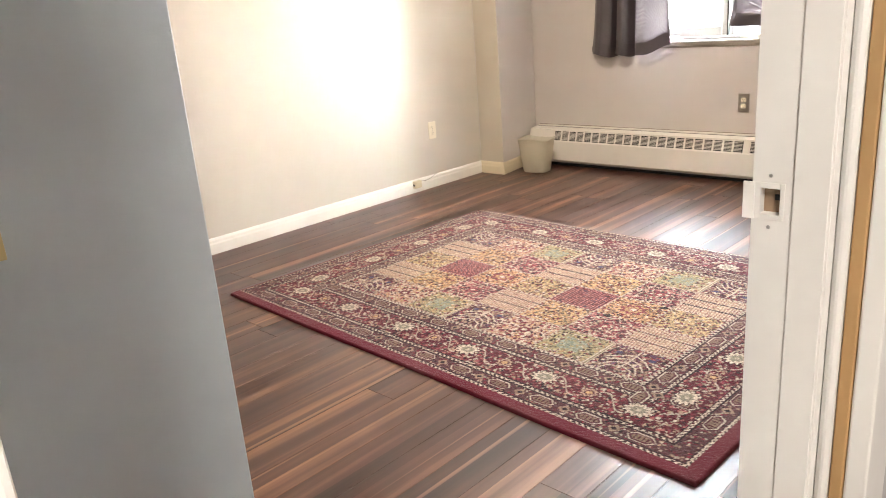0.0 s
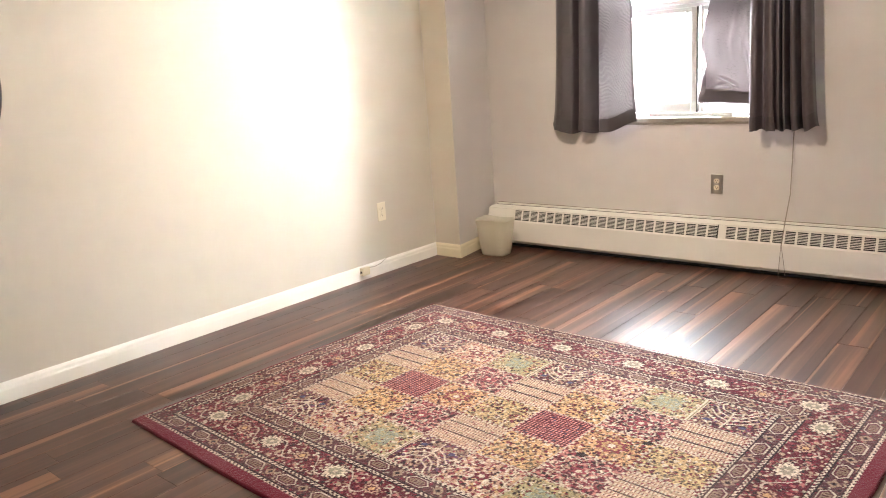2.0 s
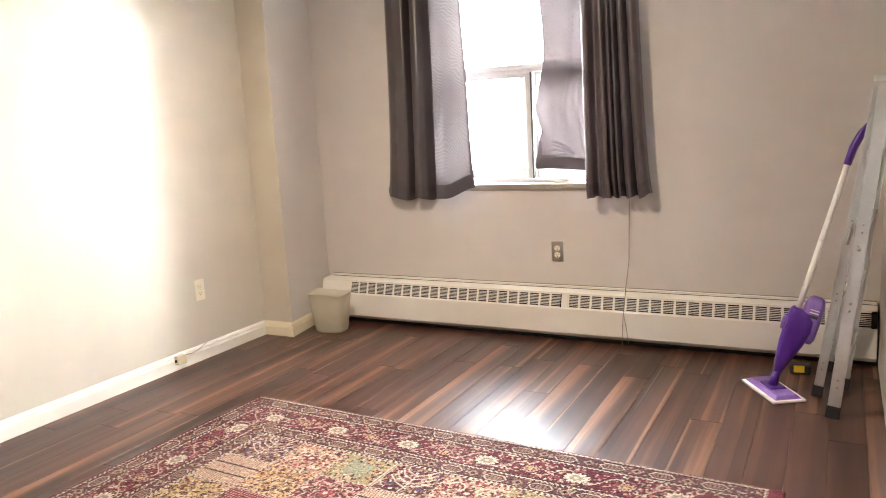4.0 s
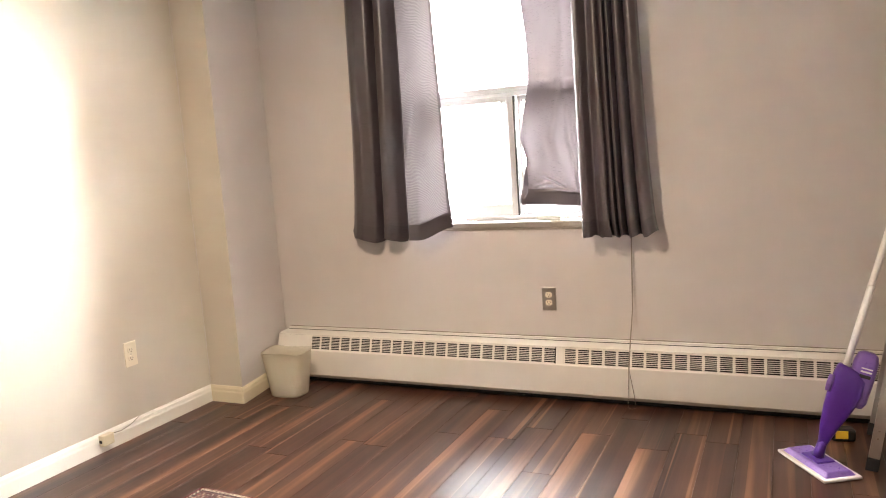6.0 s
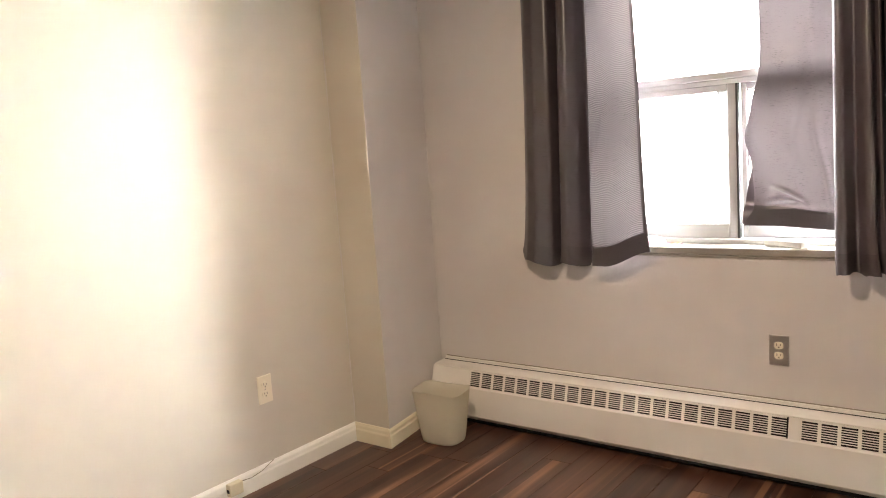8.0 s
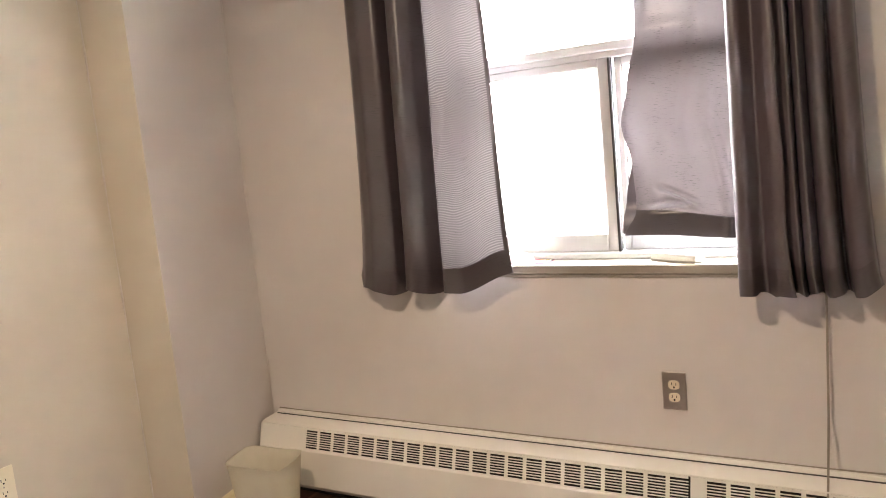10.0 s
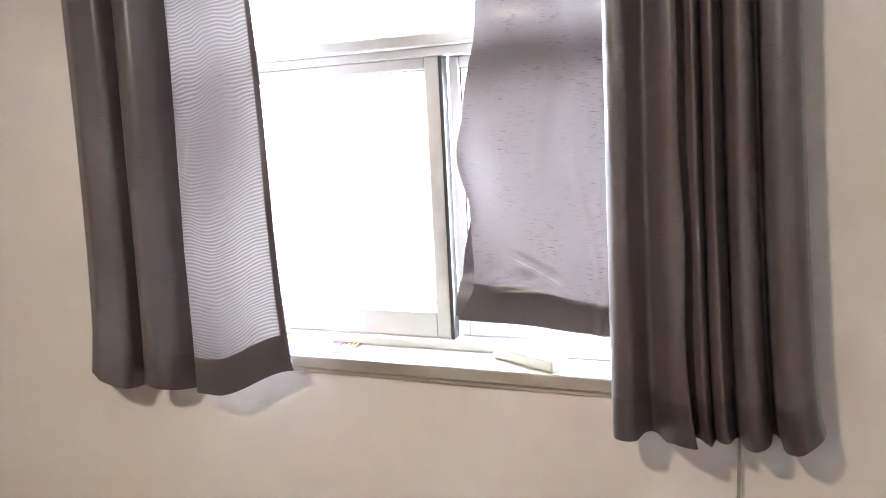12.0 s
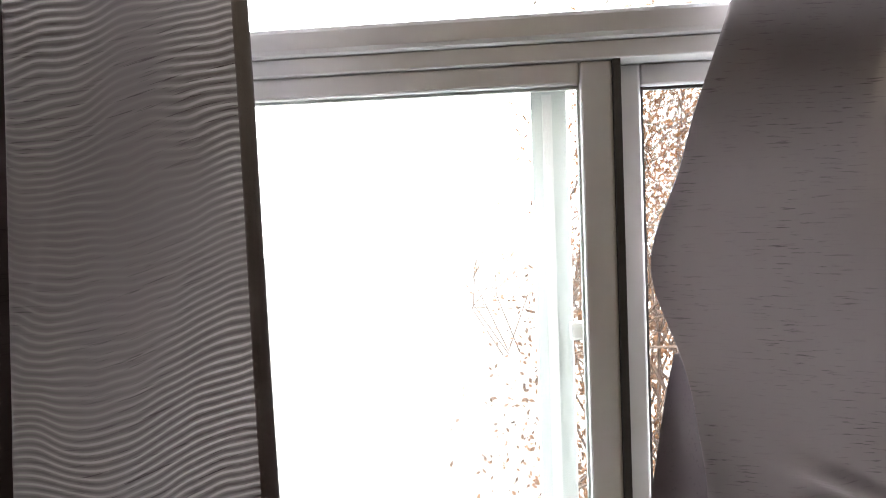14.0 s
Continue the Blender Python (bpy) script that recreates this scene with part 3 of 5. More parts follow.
def weave_rug():
    w = Weave(int(2.3 / STEP) + 1, int(1.7 / STEP) + 1)
    ox, oy = -0.016, 0.02  # the pattern lies a little off the middle
    U, V = w.X - ox, w.Y - oy
    hx, hy = 1.117, 0.82
    D = np.minimum(hx - np.abs(U), hy - np.abs(V))
    along = np.where(hx - np.abs(U) < hy - np.abs(V), V, U)
    w.fill(D > 0, INK + MAROON * 0.7 + TAN * 0.06)
    guard = [(0.016, 0.082), (0.255, 0.318)]
    main = (0.098, 0.24)
    w.fill((D > main[0]) & (D < main[1]), WINE * 0.8)
    # dense flowers over the borders
    for _ in range(19000):
        x, y = w.rng.uniform(-hx, hx), w.rng.uniform(-hy, hy)
        d = min(hx - abs(x), hy - abs(y))
        if d > 0.33:
            continue
        kind = w.rng.integers(7)
        col = (CREAM_YARN * 0.7, INK, WINE, TAN * 0.9, WINE * 1.5, TAN * 0.7, CREAM_YARN * 0.55)[kind]
        a, b = w.rng.uniform(0.0026, 0.0065, 2)
        w.blob(x + ox, y + oy, a, b, col, w.rng.uniform(0, 3.1))
    for _ in range(12000):
        x, y = w.rng.uniform(-hx, hx), w.rng.uniform(-hy, hy)
        d = min(hx - abs(x), hy - abs(y))
        if main[0] < d < main[1]:
            col = (CREAM_YARN * 0.75, ROSE, TAN, ROSE * 0.7, INK, MAROON, ROSE + TAN * 0.3)[w.rng.integers(7)]
            a, b = w.rng.uniform(0.003, 0.0085, 2)
            w.blob(x + ox, y + oy, a, b, col, w.rng.uniform(0, 3.1))
    # a winding vine along the main border
    vine = np.abs(D - 0.169 - 0.038 * np.sin(along * 36)) < 0.0032
    w.fill(vine & (D > main[0]) & (D < main[1]), CREAM_YARN * 0.7)
    # cream lines with notches
    for d0, wd in ((0.006, 0.010), (0.087, 0.009), (0.246, 0.009), (0.322, 0.010)):
        band = np.abs(D - d0 - 0.002 * np.sign(np.sin(along * 330))) < wd / 2
        w.fill(band, CREAM_YARN * 0.82)
        w.fill(band & (np.abs(D - d0) < wd * 0.24) & (np.sin(along * 300) > 0.0), INK)
    for d0 in (0.0155, 0.079, 0.0955, 0.238, 0.2545, 0.3135):
        w.fill(np.abs(D - d0) < 0.0025, INK)

    def side_points(inset, counts, offset=0.0):
        """Places along the four sides of a frame, with the turn of that side."""
        ax, ay = hx - inset, hy - inset
        for half, other, turn, n in ((1.041, ay, 0.0, counts[0]), (0.66, ax, math.pi / 2, counts[1])):
            for k in range(n - (1 if offset else 0)):
                p = -half + 2 * half * (k + 0.5 + offset) / n
                for s in (-1, 1):
                    yield (p, s * other, turn) if turn == 0.0 else (s * other, p, turn)

    for lo, hi in guard:
        for x, y, turn in side_points((lo + hi) / 2, (12, 8)):
            w.hexagon(x + ox, y + oy, 0.052, 0.026, INK * 0.6 + MAROON * 0.6, turn)
            w.hexagon(x + ox, y + oy, 0.047, 0.023, CREAM_YARN * 0.72, turn)
            w.hexagon(x + ox, y + oy, 0.041, 0.0185, MAROON + INK, turn)
            w.hexagon(x + ox, y + oy, 0.033, 0.0135, TAN * 0.55, turn)
            for q in (-0.02, -0.007, 0.007, 0.02):
                dx, dy = (q, 0) if turn == 0 else (0, q)
                w.blob(x + ox + dx, y + oy + dy, 0.0024, 0.011, MAROON, turn)
        for x, y, turn in side_points((lo + hi) / 2, (12, 8), 0.5):
            w.blob(x + ox, y + oy, 0.017, 0.017, TAN * 0.8, 0.0, 4)
            w.blob(x + ox, y + oy, 0.008, 0.008, INK, 0.0, 4)
    for x, y, turn in side_points(0.176, (6, 4)):
        w.blob(x + ox, y + oy, 0.047, 0.040, INK, turn, 12)
        w.blob(x + ox, y + oy, 0.042, 0.034, CREAM_YARN * 0.95, turn, 12)
        for k in range(12):
            a = k * math.pi / 6
            w.stroke([(x + ox + 0.022 * math.cos(a), y + oy + 0.022 * math.sin(a)), (x + ox + 0.038 * math.cos(a), y + oy + 0.034 * math.sin(a))], 0.0012, TAN * 0.5)
        w.blob(x + ox, y + oy, 0.026, 0.020, TEAL * 0.7 + TAN * 0.3, turn, 8)
        w.blob(x + ox, y + oy, 0.008, 0.008, CREAM_YARN * 0.8, turn, 5)
    for x, y, turn in side_points(0.176, (6, 4), 0.5):
        w.blob(x + ox, y + oy, 0.032, 0.030, MAROON, turn, 8)
        w.blob(x + ox, y + oy, 0.027, 0.024, TAN * 1.1, turn, 8, 0.35)
        w.blob(x + ox, y + oy, 0.011, 0.011, GOLD * 1.1, turn, 5)
    # the field of garden panels
    fx, fy = hx - 0.33, hy - 0.33
    plan = ("TAGTAGT", "SFMSFMS", "OWROWRO", "SFMSFMS", "TAGTAGT")
    rows, cols = len(plan), len(plan[0])
    for j, kinds in enumerate(plan):
        for i, kind in enumerate(kinds):
            x0, x1 = -fx + 2 * fx * i / cols + ox, -fx + 2 * fx * (i + 1) / cols + ox
            y0, y1 = -fy + 2 * fy * j / rows + oy, -fy + 2 * fy * (j + 1) / rows + oy
            panel_motif(w, kind, x0, y0, x1, y1, 1 if j > 2 else -1)
    for i in range(cols + 1):
        q = np.abs(U + fx - 2 * fx * i / cols)
        m = (q < 0.0045) & (np.abs(V) < fy)
        w.fill(m, CREAM_YARN * 0.7)
        w.fill(m & (np.sin(V * 260) > 0.3) & (q < 0.0032), WINE)
    for j in range(rows + 1):
        q = np.abs(V + fy - 2 * fy * j / rows)
        m = (q < 0.0045) & (np.abs(U) < fx)
        w.fill(m, CREAM_YARN * 0.7)
        w.fill(m & (np.sin(U * 260) > 0.3) & (q < 0.0032), WINE)
    # pale double bars between the green and the tree panels of the outer rows
    for i in (3, 6):
        for side in (-1, 1):
            q = np.abs(U + fx - 2 * fx * i / cols)
            m = (q < 0.008) & (side * V > fy * 0.62) & (np.abs(V) < fy)
            w.fill(m, CREAM_YARN * 0.85)
            w.fill(m & (q < 0.003), OLIVE)
    # two dark marks worn into the pile
    for x, y in ((0.385, -0.085), (0.52, 0.1)):
        w.blob(x, y, 0.018, 0.014, INK * 0.4, 0.4, 5)
    w.c *= 1 + 0.28 * w.rng.standard_normal(w.c.shape[:2])[..., None]
    w.c *= 0.70
    w.fill(D <= 0, WINE * 0.8)
    return w


def rug():
    w = weave_rug()
    ny, nx = w.c.shape[:2]
    tops = np.zeros((ny * nx, 3))
    rise = 0.0105 + 0.0012 * w.rng.standard_normal((ny, nx)) * 0.5
    rim = np.minimum(np.minimum(np.arange(nx)[None], np.arange(nx)[::-1][None]), np.minimum(np.arange(ny)[:, None], np.arange(ny)[::-1][:, None]))
    rise[rim == 0] = 0.0
    rise[rim == 1] = 0.008
    wave = 0.003 * np.sin(w.X * 5.3 + 1) * (rim < 4)
    tops[:, 0], tops[:, 1], tops[:, 2] = w.X.ravel(), (w.Y + wave).ravel(), rise.ravel()
    a = (np.arange(ny - 1)[:, None] * nx + np.arange(nx - 1)[None]).ravel()
    quads = np.stack([a, a + 1, a + nx + 1, a + nx], 1)
    base = len(tops)
    corners = np.array([[w.x[0], w.y[0], 0], [w.x[-1], w.y[0], 0], [w.x[-1], w.y[-1], 0], [w.x[0], w.y[-1], 0]])
    me = bpy.data.meshes.new("rug")
    me.from_pydata(np.vstack([tops, corners]).tolist(), [], quads.tolist() + [[base, base + 3, base + 2, base + 1]])
    col = me.color_attributes.new("yarn", "FLOAT_COLOR", "POINT")
    rgba = np.ones((base + 4, 4), np.float32)
    rgba[:base, :3] = np.clip(w.c.reshape(-1, 3), 0, 1)
    rgba[base:, :3] = MAROON
    col.data.foreach_set("color", rgba.ravel())
    me.shade_smooth()
    n = Nodes("rug_pile")
    at = n.add("ShaderNodeAttribute", attribute_name="yarn")
    v = n.coords()
    tuft = n.noise(v, 420, 3, 0.7)
    worn = n.noise(v, 2.2, 4)
    c = n.mix(n.ramp(tuft, (0.3, 0.12), (0.7, 0.0)), at.outputs[0], (0.03, 0.015, 0.012))
    c = n.mix(n.ramp(worn, (0.4, 0.0), (0.8, 0.10)), c, (0.42, 0.29, 0.25))
    n.set(Base_Color=c, Roughness=0.9, Sheen_Weight=0.2, Sheen_Roughness=0.3)
    n.put(n.bsdf, "Specular IOR Level", 0.1)
    n.bump(tuft, 0.6, 0.002)
    me.materials.append(n.mat)
    ob = new("rug", me)
    ob.matrix_world = RUG
    return tagged(ob, "dark red oriental rug with a panelled garden pattern", "rug")


rug()

# ---- door frame and hall edge ----
trim = thing("trim", "cream painted door frame with thick brushed paint", "door frame", kind="structure")
JX0, JX1 = EAST - 0.001, EAST + 0.081
part("jamb", boxes((JX0, DOOR_Y1, 0, JX1, DOOR_Y1 + 0.02, 0.9255), (JX0, DOOR_Y1, 0.9545, JX1, DOOR_Y1 + 0.02, DOOR_H),
                   (JX0, DOOR_Y1, 0.9255, EAST + 0.008, DOOR_Y1 + 0.02, 0.9545), (EAST + 0.029, DOOR_Y1, 0.9255, JX1, DOOR_Y1 + 0.02, 0.9545)), JAMB, trim)
part("jamb", boxes((JX0, DOOR_Y0 - 0.02, 0, JX1 + 0.03, DOOR_Y0, DOOR_H)), JAMB, trim, bevel=0.003)
part("head", boxes((JX0, DOOR_Y0, DOOR_H - 0.02, JX1 + 0.03, DOOR_Y1, DOOR_H)), JAMB, trim)
part("stop", boxes((EAST + 0.043, DOOR_Y1 - 0.003, 0, EAST + 0.079, DOOR_Y1 - 0.0005, DOOR_H - 0.02)), JAMB, trim, bevel=0.001)
part("groove", boxes((JX1, DOOR_Y1 + 0.0015, 0, EAST + 0.086, DOOR_Y1 + 0.02, DOOR_H)), JAMB, trim)
part("casing", boxes((EAST + 0.086, DOOR_Y1 - 0.001, 0, EAST + 0.101, DOOR_Y1 + 0.03, DOOR_H)), JAMB, trim, bevel=0.006)
part("casing", boxes((EAST + 0.086, DOOR_Y1 + 0.03, 0, EAST + 0.108, DOOR_Y1 + 0.09, DOOR_H + 0.06)), JAMB, trim, bevel=0.004)
part("edge_strip", boxes((EAST + 0.102, DOOR_Y1 + 0.002, 0, EAST + 0.116, DOOR_Y1 + 0.028, DOOR_H)), RAW_WOOD, trim, "bare varnished pine strip", bevel=0.002)
part("casing", boxes((EAST + 0.1165, DOOR_Y1 + 0.004, 0, EAST + 0.14, DOOR_Y1 + 0.09, DOOR_H)), JAMB, trim, bevel=0.003)
part("casing", boxes((EAST + 0.1, DOOR_Y0 - 0.09, 0, EAST + 0.118, DOOR_Y0 - 0.012, DOOR_H + 0.06)), JAMB, trim, bevel=0.005)


def strike_plate():
    """The strike set into the jamb: a plate with a curled lip, its hole and screw holes."""
    y, zc = DOOR_Y1 - 0.0008, 0.940
    bm = boxes((EAST + 0.001, y, zc - 0.021, EAST + 0.008, y + 0.0016, zc + 0.021),
               (EAST + 0.029, y, zc - 0.021, EAST + 0.034, y + 0.0016, zc + 0.021),
               (EAST + 0.008, y, zc + 0.0145, EAST + 0.029, y + 0.0016, zc + 0.021),
               (EAST + 0.008, y, zc - 0.021, EAST + 0.029, y + 0.0016, zc - 0.0145))
    plate = part("strike_plate", bm, JAMB, trim, "painted-over strike plate", bevel=0.0006)
    part("lip", boxes((EAST - 0.011, y - 0.0012, zc - 0.021, EAST + 0.002, y + 0.0018, zc + 0.021)), JAMB, plate, bevel=0.001)
    part("hole", boxes((EAST + 0.0075, y + 0.013, zc - 0.0150, EAST + 0.0295, y + 0.016, zc + 0.0150)), LATCH_HOLE, plate, "dark bare wood in the latch hole")
    part("pin_hole", boxes((EAST + 0.020, y + 0.0115, zc - 0.0005, EAST + 0.0245, y + 0.0129, zc + 0.006)), DARK, plate)
    for dz in (-0.029, 0.029):
        bm = bmesh.new()
        turned_into(bm, [(0.0, 0.0012), (0.0016, 0.001), (0.0022, 0.0)], sides=10)
        bmesh.ops.transform(bm, matrix=pose(EAST + 0.018, DOOR_Y1 - 0.0002, zc + dz, 90, 0, 0), verts=bm.verts)
        part("screw", bm, STEEL, plate)


strike_plate()

latch = thing("latch_plate", "small aged brass plate fixed to the painted wall", "plate", (2.45, 0.548, 0.895))
part("plate", boxes((0.0, -0.03, -0.03, 0.004, 0.018, 0.03)), BRASS, latch, bevel=0.002)
part("boss", boxes((0.004, -0.02, -0.014, 0.010, 0.010, 0.014)), BRASS, latch, "dark tarnished boss", bevel=0.003)

# ---- baseboard heater ----
HX0, HX1 = 0.165, EAST - 0.01
HY, GRILLE_TOP, GRILLE_FOOT = 4.862, (4.888, 0.268), (4.865, 0.190)


def side_prism(outline, x0, x1):
    """A prism along x from an outline of (y, z)."""
    bm = bmesh.new()
    a = [bm.verts.new((x0, y, z)) for y, z in outline]
    b = [bm.verts.new((x1, y, z)) for y, z in outline]
    bm.faces.new(a)
    bm.faces.new(b[::-1])
    for i in range(len(a)):
        j = (i + 1) % len(a)
        bm.faces.new((a[j], a[i], b[i], b[j]))
    return bm


def heater():
    ob = thing("baseboard_heater", "long cream enamelled baseboard heater with slotted top grille", "heater")
    part("back_plate", boxes((HX0, 4.984, 0.02, HX1, 4.998, 0.290)), HEATER_PAINT, ob, bevel=0.002)
    part("top_cap", side_prism([(4.984, 0.268), (4.984, 0.280), (4.915, 0.278), (GRILLE_TOP[0], GRILLE_TOP[1] + 0.005), (GRILLE_TOP[0], GRILLE_TOP[1]), (4.92, 0.268)], HX0, HX1), HEATER_PAINT, ob, bevel=0.001)
    part("cap_seam", boxes((HX0 + 0.01, 4.966, 0.2785, HX1, 4.972, 0.2815)), GASKET, ob, "dark seam under the wall strip")
    part("front_panel", side_prism([(GRILLE_FOOT[0], 0.192), (HY, 0.186), (HY - 0.004, 0.05), (HY + 0.012, 0.03), (HY + 0.02, 0.034), (HY + 0.006, 0.054), (GRILLE_FOOT[0] + 0.008, 0.19)], HX0, HX1), HEATER_PAINT, ob, bevel=0.001)
    part("inside", boxes((HX0 + 0.004, 4.90, 0.004, HX1, 4.984, 0.258)), DARK, ob, "dark inside of the casing")
    part("end_cap", side_prism([(4.984, 0.02), (4.984, 0.279), (4.915, 0.277), (4.887, 0.271), (4.864, 0.192), (4.858, 0.05), (4.872, 0.03)], HX0 - 0.003, HX0 + 0.003), HEATER_PAINT, ob, bevel=0.001)
    # the slope that carries the grilles: blank stretches, then vents
    dy, dz = GRILLE_FOOT[0] - GRILLE_TOP[0], GRILLE_FOOT[1] - GRILLE_TOP[1]
    ln = math.hypot(dy, dz)
    down, out = Vector((0, dy, dz)) / ln, Vector((0, dz, -dy)) / ln
    slope = Matrix.Translation((0, *GRILLE_TOP)) @ Matrix(((1, 0, 0, 0), (0, down.y, out.y, 0), (0, down.z, out.z, 0), (0, 0, 0, 1)))

    def plate(x0, x1):
        bm = bmesh.new()
        box_into(bm, x0, 0, -0.0015, x1, ln, 0.0, slope)
        part("blank_plate", bm, HEATER_PAINT, ob)

    runs = [(0.385, 1.806), (1.845, HX1 - 0.02)]
    plate(HX0, runs[0][0])
    plate(runs[0][1], runs[1][0])
    pitch = 0.0645
    bm = bmesh.new()
    box_into(bm, -0.006, 0, -0.0015, 0.006, ln, 0.0)
    box_into(bm, 0.006, 0, -0.0015, pitch - 0.006, 0.007, 0.0)
    box_into(bm, 0.006, ln - 0.007, -0.0015, pitch - 0.006, ln, 0.0)
    for k in range(1, 8):
        q = 0.007 + (ln - 0.014) * k / 8
        box_into(bm, 0.006, q - 0.0017, -0.0015, pitch - 0.006, q + 0.0017, -0.0003)
    first = part("vent", bm, HEATER_PAINT, ob)
    mesh = first.data
    bpy.data.objects.remove(first)
    for x0, x1 in runs:
        n = int((x1 - x0) / pitch + 0.5)
        for k in range(n):
            v = new("vent", mesh)
            v.parent = ob
            v.matrix_local = Matrix.Translation((x0 + (x1 - x0) * k / n, 0, 0)) @ slope


heater()
# caulk line where the heater meets the wall
caulk = []
for k in range(60):
    x = HX0 + (HX1 - HX0) * k / 59
    caulk.append((x, 4.9975, 0.2915 + 0.003 * noise.noise((x * 5, 0, 0))))
bm = bmesh.new()
tube_into(bm, caulk, 0.0028, 6)
structure("trim", bm, CORD, "uneven grey caulk bead along the heater", category="caulk")

# ---- window_1 ----
WY = 5.105


def frame_boxes(x0, z0, x1, z1, wide, y0, y1, foot=None, head=None):
    foot, head = foot or wide, head or wide
    return boxes((x0, y0, z0, x0 + wide, y1, z1), (x1 - wide, y0, z0, x1, y1, z1), (x0 + wide, y0, z0, x1 - wide, y1, z0 + foot), (x0 + wide, y0, z1 - head, x1 - wide, y1, z1))


def window():
    win = thing("window_1", "white vinyl sliding window under a fixed upper pane", "window", kind="structure")
    part("sill", boxes((WX0 - 0.0, 4.988, 0.842, WX1, 5.24, 0.872)), SILL, win, "scuffed cream painted window sill", bevel=0.004)
    part("apron", boxes((WX0, 4.994, 0.832, WX1, 5.0, 0.842)), SILL, win, bevel=0.001)
    outer = part("frame", frame_boxes(WX0, 0.872, WX1, WZ1, 0.03, WY, WY + 0.08, 0.022), VINYL, win, bevel=0.003)
    part("lower_track", boxes((WX0 + 0.03, WY - 0.012, 0.872, WX1 - 0.03, WY + 0.004, 0.892)), VINYL, outer, bevel=0.003)
    part("transom", boxes((WX0 + 0.03, WY - 0.012, 1.516, WX1 - 0.03, WY + 0.08, 1.546)), VINYL, win, bevel=0.006)
    part("transom_ledge", boxes((WX0 + 0.03, WY - 0.002, 1.497, WX1 - 0.03, WY + 0.07, 1.516)), VINYL, win, bevel=0.002)
    # left sliding sash, nearest the room
    sash = part("sash", frame_boxes(WX0 + 0.03, 0.894, 1.576, 1.497, 0.033, WY + 0.004, WY + 0.03, 0.058, 0.024), VINYL, win, bevel=0.003)
    part("bead", frame_boxes(WX0 + 0.061, 0.950, 1.545, 1.475, 0.005, WY + 0.012, WY + 0.022), VINYL_GREY, sash, bevel=0.001)
    g = part("pane", boxes((WX0 + 0.06, WY + 0.016, 0.948, 1.546, WY + 0.020, 1.476)), FOGGED, sash, "slightly clouded glass")
    g.visible_shadow = False
    part("gasket", boxes((1.5765, WY + 0.001, 0.892, 1.5845, WY + 0.032, 1.497)), GASKET, sash)
    # storm frame behind it
    storm = part("storm_frame", frame_boxes(WX0 + 0.05, 0.905, 1.532, 1.515, 0.04, WY + 0.046, WY + 0.062, 0.06, 0.036), VINYL_GREY, win, bevel=0.002)
    part("edge_bead", boxes((1.505, WY + 0.038, 0.93, 1.515, WY + 0.046, 1.47)), VINYL, storm)
    part("latch", boxes((1.527, WY + 0.022, 1.205, 1.543, WY + 0.036, 1.225)), VINYL, storm, bevel=0.003)
    # right sash, set back
    sash = part("sash", frame_boxes(1.585, 0.894, WX1 - 0.03, 1.497, 0.024, WY + 0.034, WY + 0.058, 0.05), VINYL, win, bevel=0.003)
    part("gasket", frame_boxes(1.608, 0.943, WX1 - 0.053, 1.474, 0.004, WY + 0.040, WY + 0.046), GASKET, sash)
    g = part("pane", boxes((1.609, WY + 0.047, 0.944, WX1 - 0.054, WY + 0.051, 1.473)), GLASS, sash)
    g.visible_shadow = False
    upper = part("pane", boxes((WX0 + 0.028, WY + 0.03, 1.544, WX1 - 0.028, WY + 0.035, WZ1 - 0.028)), GLASS, win)
    upper.visible_shadow = False


window()


# ---- curtains ----
def cloth(name, place, nx, nz, parent, z_range, label="", thick=0.0012):
    """A cloth from place(u, v) -> (x, y, z); u runs across, v from hem to top."""
    bm = bmesh.new()
    uvl = bm.loops.layers.uv.new("UVMap")
    grid = [[bm.verts.new(place(i / nx, j / nz)) for i in range(nx + 1)] for j in range(nz + 1)]
    for j in range(nz):
        for i in range(nx):
            f = bm.faces.new((grid[j][i], grid[j][i + 1], grid[j + 1][i + 1], grid[j + 1][i]))
            for lp, (a, b) in zip(f.loops, ((i, j), (i + 1, j), (i + 1, j + 1), (i, j + 1))):
                lp[uvl].uv = (a / nx * 0.9, b / nz * z_range)
    ob = part(name, bm, HEM if "hem" in name else SHEER if place is left_panel else DENSE if place is right_panel else CLOTH, parent, label, smooth=True)
    mod = ob.modifiers.new("thickness", "SOLIDIFY")
    mod.thickness, mod.use_rim = thick, False
    return ob


def lerp(a, b, f):
    return a + (b - a) * f


def ease(f):
    f = min(1.0, max(0.0, f))
    return f * f * (3 - 2 * f)


TOP_Z = 2.27


def along(points, u):
    """The place at share u of the way along a softened polyline."""
    runs = [math.dist(a, b) for a, b in zip(points, points[1:])]
    total, out = sum(runs), [0.0, 0.0]
    for k in (-0.014, -0.007, 0.0, 0.007, 0.014):
        q = min(0.9999, max(0.0, u + k)) * total
        for (a, b), run in zip(zip(points, points[1:]), runs):
            if q <= run:
                break
            q -= run
        f = min(1.0, q / run)
        out[0] += lerp(a[0], b[0], f) / 5
        out[1] += lerp(a[1], b[1], f) / 5
    return out


